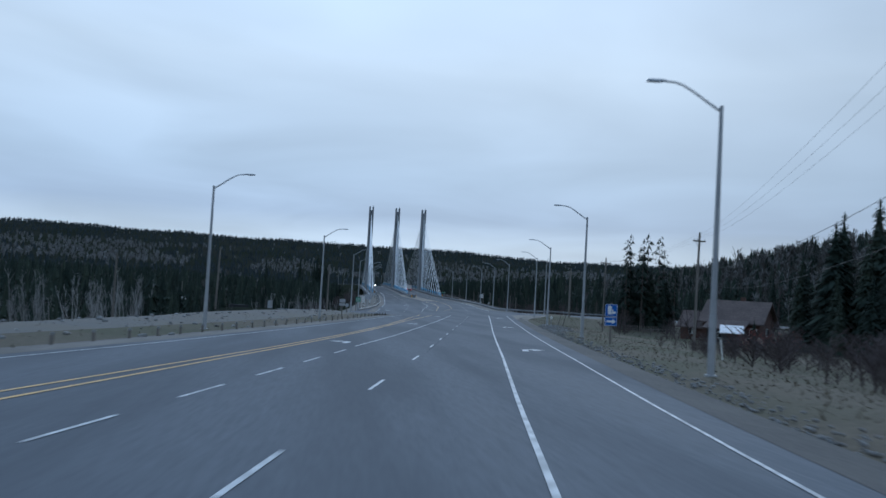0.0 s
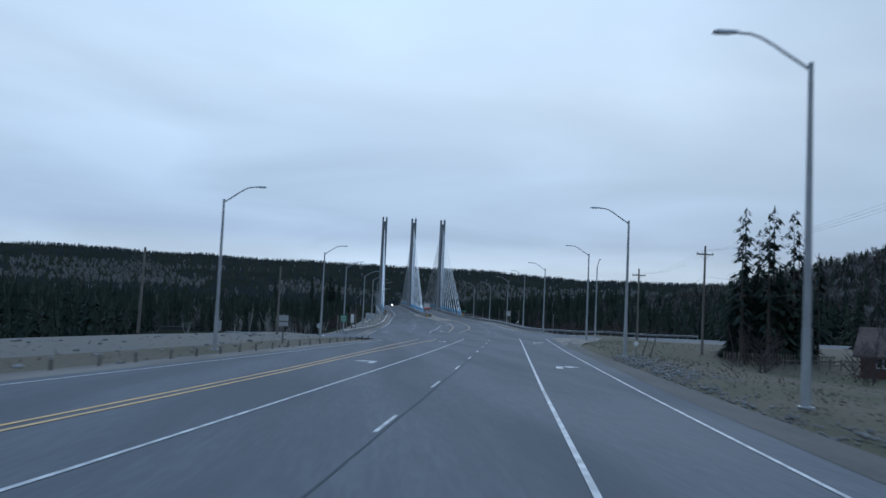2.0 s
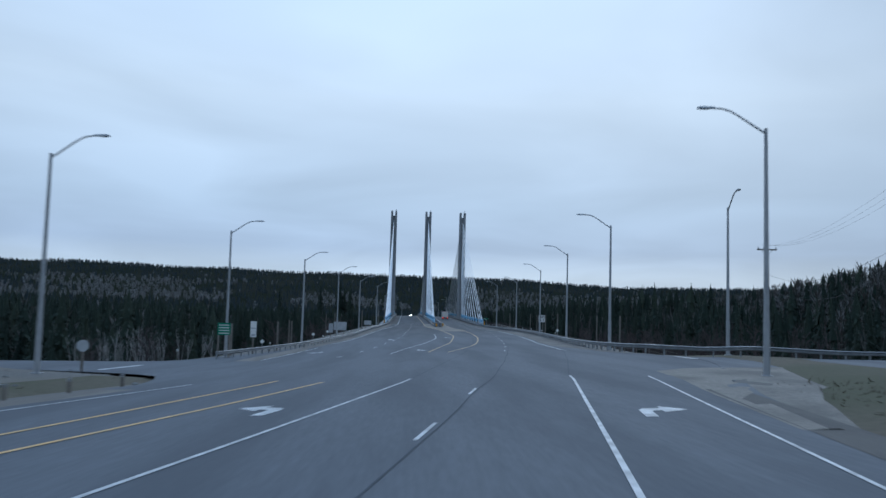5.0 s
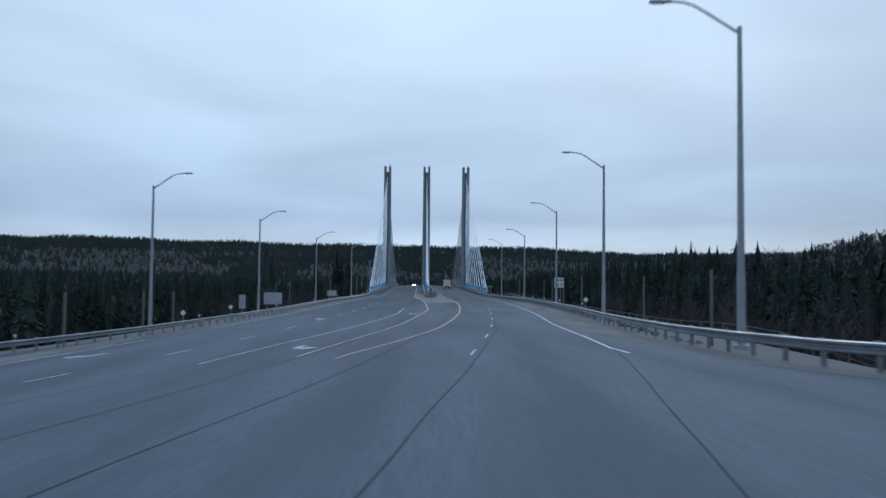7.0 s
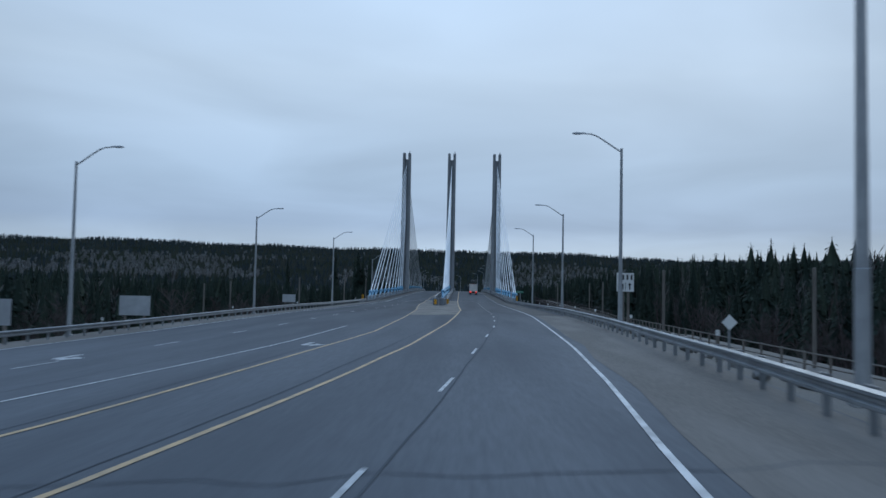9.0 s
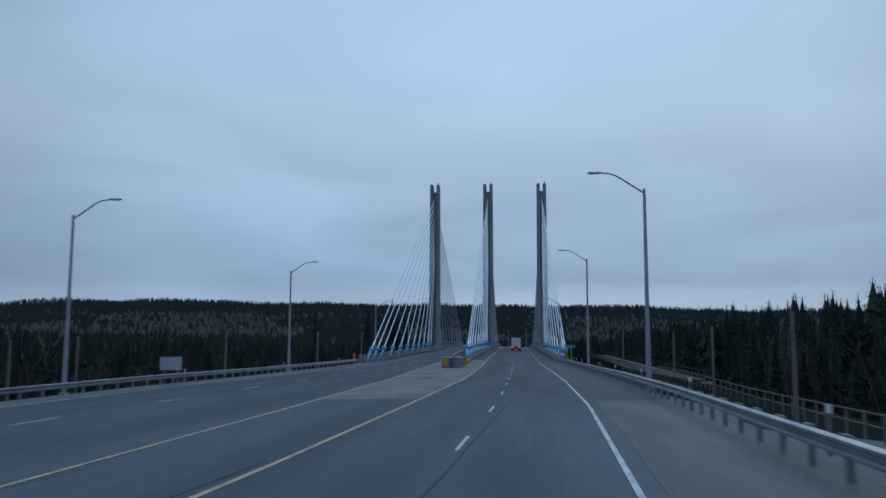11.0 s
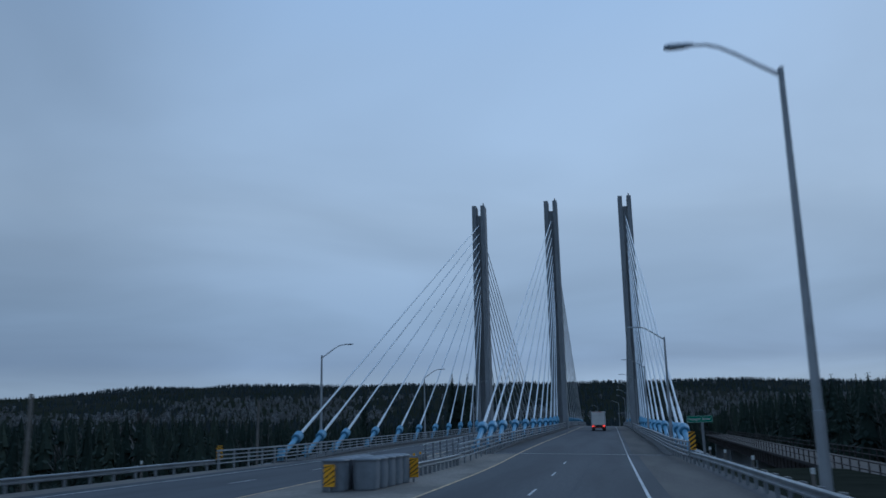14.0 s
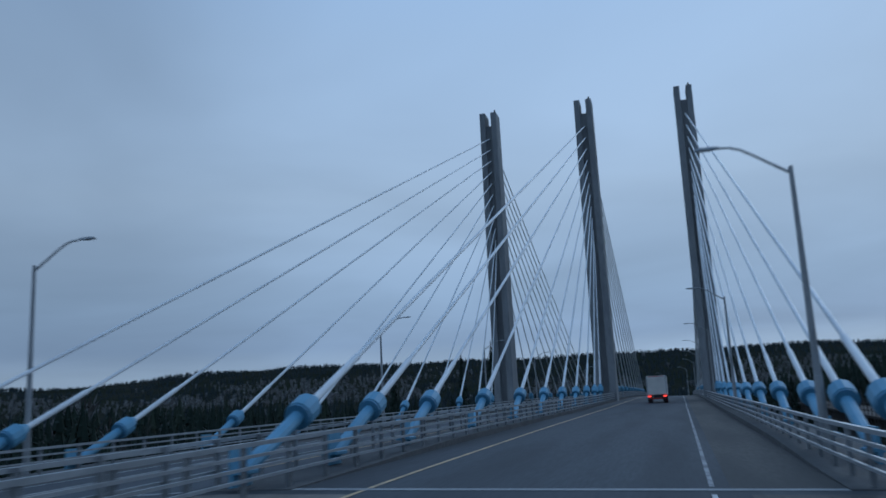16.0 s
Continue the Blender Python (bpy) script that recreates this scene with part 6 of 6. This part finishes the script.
def girder_bridge():
    a, b = Vector((26.8, 394, -1.75)), Vector((38.5, 620, 0.2))
    d = (b - a)
    yaw = math.degrees(math.atan2(-d.x, d.y))
    ln = d.length
    g = thing("girder_bridge", Matrix.Translation(a) @ pose(0, 0, 0, math.degrees(math.asin(d.z / ln)), 0, yaw), "old dark steel girder bridge with low steel railings", "bridge")
    part("girder", boxed(-0.15, 0.15, 0, ln, -1.9, -0.3), M_RUST, g)
    part("girder", boxed(4.6, 4.9, 0, ln, -1.9, -0.3), M_RUST, g)
    part("deck", boxed(-0.7, 5.4, 0, ln, -0.3, 0.0), M_RUST, g)
    for x in (-0.6, 5.3):
        for z in (0.55, 1.1):
            part("bar", boxed(x - 0.04, x + 0.04, 0, ln, z - 0.035, z + 0.035), M_RUST, g)
        proto = part("post", boxed(x - 0.05, x + 0.05, -0.05, 0.05, 0, 1.15), M_RUST, g)
        for k in range(1, 76):
            again(proto, pose(0, k * 3.0, 0), g)
    stiff = part("stiffener", boxed(-0.24, -0.15, -0.05, 0.05, -1.9, -0.3), M_RUST, g)
    for k in range(1, 76):
        again(stiff, pose(0, k * 3.0, 0), g)
    part("abutment", boxed(-1.2, 6.0, -1.5, 1.5, -8.5, -0.3, bevel=0.1), M_CONCRETE, g, "pale concrete abutment")
    for k in (50, 100, 150, 200):
        part("pier", boxed(0.2, 4.5, k - 0.7, k + 0.7, -14, -1.9, bevel=0.1), M_CONCRETE, g, "concrete pier")


girder_bridge()


# ---- house by the road ----
def gable(bm, x0, x1, y0, y1, z0, z1, over=0.4, thick=0.18):
    """A pitched roof with its ridge along x."""
    ym = (y0 + y1) / 2
    rise = z1 - z0
    for s in (-1, 1):
        ye = y0 - over if s < 0 else y1 + over
        ze = z0 - rise * over / (ym - y0)
        lo = [(x0 - over, ye, ze), (x1 + over, ye, ze), (x1 + over, ym, z1), (x0 - over, ym, z1)]
        vs = [bm.verts.new(p) for p in lo] + [bm.verts.new((p[0], p[1], p[2] + thick)) for p in lo]
        for f in ((0, 3, 2, 1), (4, 5, 6, 7), (0, 1, 5, 4), (1, 2, 6, 5), (2, 3, 7, 6), (3, 0, 4, 7)):
            bm.faces.new([vs[i] for i in f])
    return bm


def house_window(parent, x, y, z, face, w=1.0, h=1.1):
    fr = part("window", boxed(-w / 2, w / 2, -0.06, 0.02, 0, h), M_SIGNWHITE, parent)
    fr.matrix_basis = pose(x, y, z, 0, 0, face)
    for s in (-1, 1):
        part("pane", boxed(s * w / 4 - w / 4 + 0.06, s * w / 4 + w / 4 - 0.05, -0.075, -0.062, 0.08, h - 0.08), M_GLASS, fr)


def house():
    gx, gy = 19.9, 132.0
    h = thing("house", pose(gx, gy, ground_z(gx, gy) - 0.3, 0, 0, -42), "brown brick house with broad shingled gable roof", "house")
    bm = boxed(0, 7.8, 0, 7, 0, 3.3)
    ridge = [(0, 0, 3.3), (0, 7, 3.3), (0, 3.5, 5.9)], [(7.8, 0, 3.3), (7.8, 7, 3.3), (7.8, 3.5, 5.9)]
    for tri in ridge:
        bm.faces.new([bm.verts.new(p) for p in tri])
    part("wall", bm, M_BRICK, h)
    part("roof", gable(bmesh.new(), 0, 7.8, 0, 7, 3.3, 5.9, 0.6), M_ROOF, h)
    bm = boxed(-3.4, 0, 0.8, 5.4, 0, 2.3)
    part("side_wing", bm, M_BRICK, h)
    part("wing_roof", gable(bmesh.new(), -3.4, 0, 0.8, 5.4, 2.3, 4.2, 0.5), M_ROOF, h)
    bm = boxed(1.5, 6.0, -2.8, 0, 0, 2.1)
    part("porch", bm, M_RUST, h)
    bm = bmesh.new()
    pts = [(1.0, -3.3, 2.1), (6.5, -3.3, 2.1), (6.5, 0.1, 3.3), (1.0, 0.1, 3.3)]
    vs = [bm.verts.new(p) for p in pts] + [bm.verts.new((p[0], p[1], p[2] + 0.15)) for p in pts]
    for f in ((0, 3, 2, 1), (4, 5, 6, 7), (0, 1, 5, 4), (1, 2, 6, 5), (2, 3, 7, 6), (3, 0, 4, 7)):
        bm.faces.new([vs[i] for i in f])
    part("porch_roof", bm, M_ROOF, h)
    house_window(h, 6.9, -0.02, 1.3, 0)
    house_window(h, 3.7, -2.82, 0.9, 0, 1.4, 0.9)
    house_window(h, 7.82, 3.4, 1.3, 90)
    house_window(h, -1.7, 0.78, 1.1, 0)
    part("chimney", boxed(4.0, 4.6, 3.8, 4.4, 5.2, 6.6), M_BRICK, h)
    s = thing("shed", pose(16.9, 119.6, ground_z(16.9, 119.6) - 0.3, 0, 0, -25), "small dark shed with a pale metal lean-to roof", "shed")
    part("wall", boxed(0, 2.5, 0, 2.4, 0, 1.9), M_SHEDWALL, s)
    rf = part("roof", boxed(-0.2, 2.7, -0.5, 2.7, 0, 0.08), M_PALEROOF, s, "pale grey metal roof")
    rf.matrix_basis = pose(0, 0, 1.85, 17, 0, 0)
    t = thing("tarpaulin_heap", pose(21.2, 119.8, ground_z(21.2, 119.8)), "pale tan tarpaulin-covered heap in the yard", "heap")
    bm = bmesh.new()
    bmesh.ops.create_icosphere(bm, subdivisions=2, radius=1.0)
    for v in bm.verts:
        v.co = Vector((v.co.x * 1.7, v.co.y * 1.2, max(v.co.z, -0.05) * 1.15)) * (1 + 0.12 * noise.noise(v.co * 2.1))
    part("cover", bm, M_TARP, t)
    # yard fence
    f = thing("yard_fence", pose(0, 0, 0), "low weathered timber fence round the yard", "fence")
    for (xa, ya), (xb, yb) in zip([(9.0, 110), (15.5, 114.5), (15, 142)], [(15.5, 114.5), (19.5, 116.5), (26, 146)]):
        n = max(2, int(math.hypot(xb - xa, yb - ya) / 1.4))
        pts = [(xa + (xb - xa) * i / n, ya + (yb - ya) * i / n) for i in range(n + 1)]
        for z in (0.45, 0.85):
            part("rail", tubed([(x, y, ground_z(x, y) + z) for x, y in pts], 0.045, 5), M_WOOD, f)
        proto = None
        for x, y in pts:
            if proto is None:
                proto = part("post", boxed(-0.06, 0.06, -0.06, 0.06, -0.2, 1.05), M_WOOD, f)
                proto.matrix_basis = pose(x, y, ground_z(x, y))
            else:
                again(proto, pose(x, y, ground_z(x, y)), f)

    # low picket fence under the pines
    pf = thing("picket_fence", pose(0, 0, 0), "low grey picket fence under the pines", "fence")
    for z in (0.3, 0.75):
        part("rail", tubed([(12.6 + 1.5 * k, 149.2 + 0.12 * k, ground_z(12.6 + 1.5 * k, 149.2 + 0.12 * k) + z) for k in range(9)], 0.035, 5), M_OLDWOOD, pf)
    first = None
    for k in range(40):
        x, y = 12.6 + 0.3 * k, 149.16 + 0.024 * k
        m = pose(x, y, ground_z(x, y) - 0.1, 0, rng.uniform(-3, 3), 0)
        if first is None:
            first = part("picket", boxed(-0.055, 0.055, -0.07, -0.045, 0, 1.05), M_WOOD, pf)
            first.matrix_basis = m
        else:
            again(first, m, pf)


house()


# ---- vehicles on the bridge ----
def wheel(parent, x, y, r, w):
    wh = part("wheel", tubed([(-w / 2, 0, 0), (-w / 2 + 0.03, 0, 0), (w / 2 - 0.03, 0, 0), (w / 2, 0, 0)], [r * 0.9, r, r, r * 0.9], 16), M_DARK, parent)
    wh.matrix_basis = pose(x, y, r)
    part("rim", tubed([(-w / 2 - 0.01, 0, 0), (w / 2 + 0.01, 0, 0)], r * 0.55, 12), M_SIGNBACK, wh)


def box_truck(x, y):
    t = thing("box_truck", pose(x, y, surface_z(x, y)), "white box truck seen from behind with red tail lights", "truck")
    part("cargo_box", boxed(-1.28, 1.28, 0, 7.2, 1.05, 3.5, bevel=0.05), M_TRUCK, t)
    part("rear_door", boxed(-1.12, 1.12, -0.03, 0.0, 1.15, 3.36), M_TRUCK, t)
    for s in (-1, 1):
        part("door_post", boxed(s * 1.2 - 0.06, s * 1.2 + 0.06, -0.05, 0.0, 1.05, 3.45), M_SIGNBACK, t)
        lamp = part("tail_light", boxed(s * 0.98 - 0.2, s * 0.98 + 0.2, -0.1, -0.04, 0.78, 0.98), M_TAIL, t, "glowing red tail light")
        part("mud_flap", boxed(s * 0.95 - 0.3, s * 0.95 + 0.3, 1.15, 1.18, 0.15, 0.75), M_DARK, t)
        for yy in (1.8, 7.9):
            wheel(t, s * 1.0, yy, 0.5, 0.3 if yy > 5 else 0.55)
    part("bumper", boxed(-1.2, 1.2, -0.12, 0.05, 0.5, 0.72, bevel=0.02), M_DARK, t)
    part("reflector_strip", boxed(-1.1, 1.1, -0.135, -0.121, 0.56, 0.66), M_REFLECT, t, "red and white reflector strip")
    part("chassis", boxed(-0.5, 0.5, 0, 8.6, 0.6, 1.05), M_DARK, t)
    part("cab", boxed(-1.15, 1.15, 7.3, 9.3, 0.6, 2.7, bevel=0.15), M_TRUCK, t)
    part("marker_lamp_bar", boxed(-1.0, 1.0, -0.05, -0.03, 3.38, 3.46), M_REFLECT, t)


def car(x, y):
    c = thing("car", pose(x, y, surface_z(x, y), 0, 0, 0), "dark oncoming car with bright headlights", "car")
    part("body", boxed(-0.9, 0.9, 0, 4.4, 0.28, 0.95, bevel=0.12), M_CARPAINT, c)
    bm = bmesh.new()
    lo = [(-0.82, 1.1, 0.93), (0.82, 1.1, 0.93), (0.82, 3.9, 0.93), (-0.82, 3.9, 0.93)]
    hi = [(-0.65, 1.9, 1.5), (0.65, 1.9, 1.5), (0.65, 3.4, 1.5), (-0.65, 3.4, 1.5)]
    vs = [bm.verts.new(p) for p in lo + hi]
    for f in ((0, 3, 2, 1), (4, 5, 6, 7), (0, 1, 5, 4), (1, 2, 6, 5), (2, 3, 7, 6), (3, 0, 4, 7)):
        bm.faces.new([vs[i] for i in f])
    part("cabin", bm, M_GLASS, c)
    for s in (-1, 1):
        part("headlight", tubed([(s * 0.62, -0.04, 0.68), (s * 0.62, 0.02, 0.68)], 0.17, 12), M_HEAD, c, "lit white headlight")
        for yy in (0.8, 3.5):
            wheel(c, s * 0.8, yy, 0.33, 0.22)


M_REFLECT = material("red_reflector", (0.35, 0.04, 0.03), (0.5, 0.08, 0.06), 3.0, 0.4)
box_truck(8.1, 513.0)
car(-5.8, 703.0)
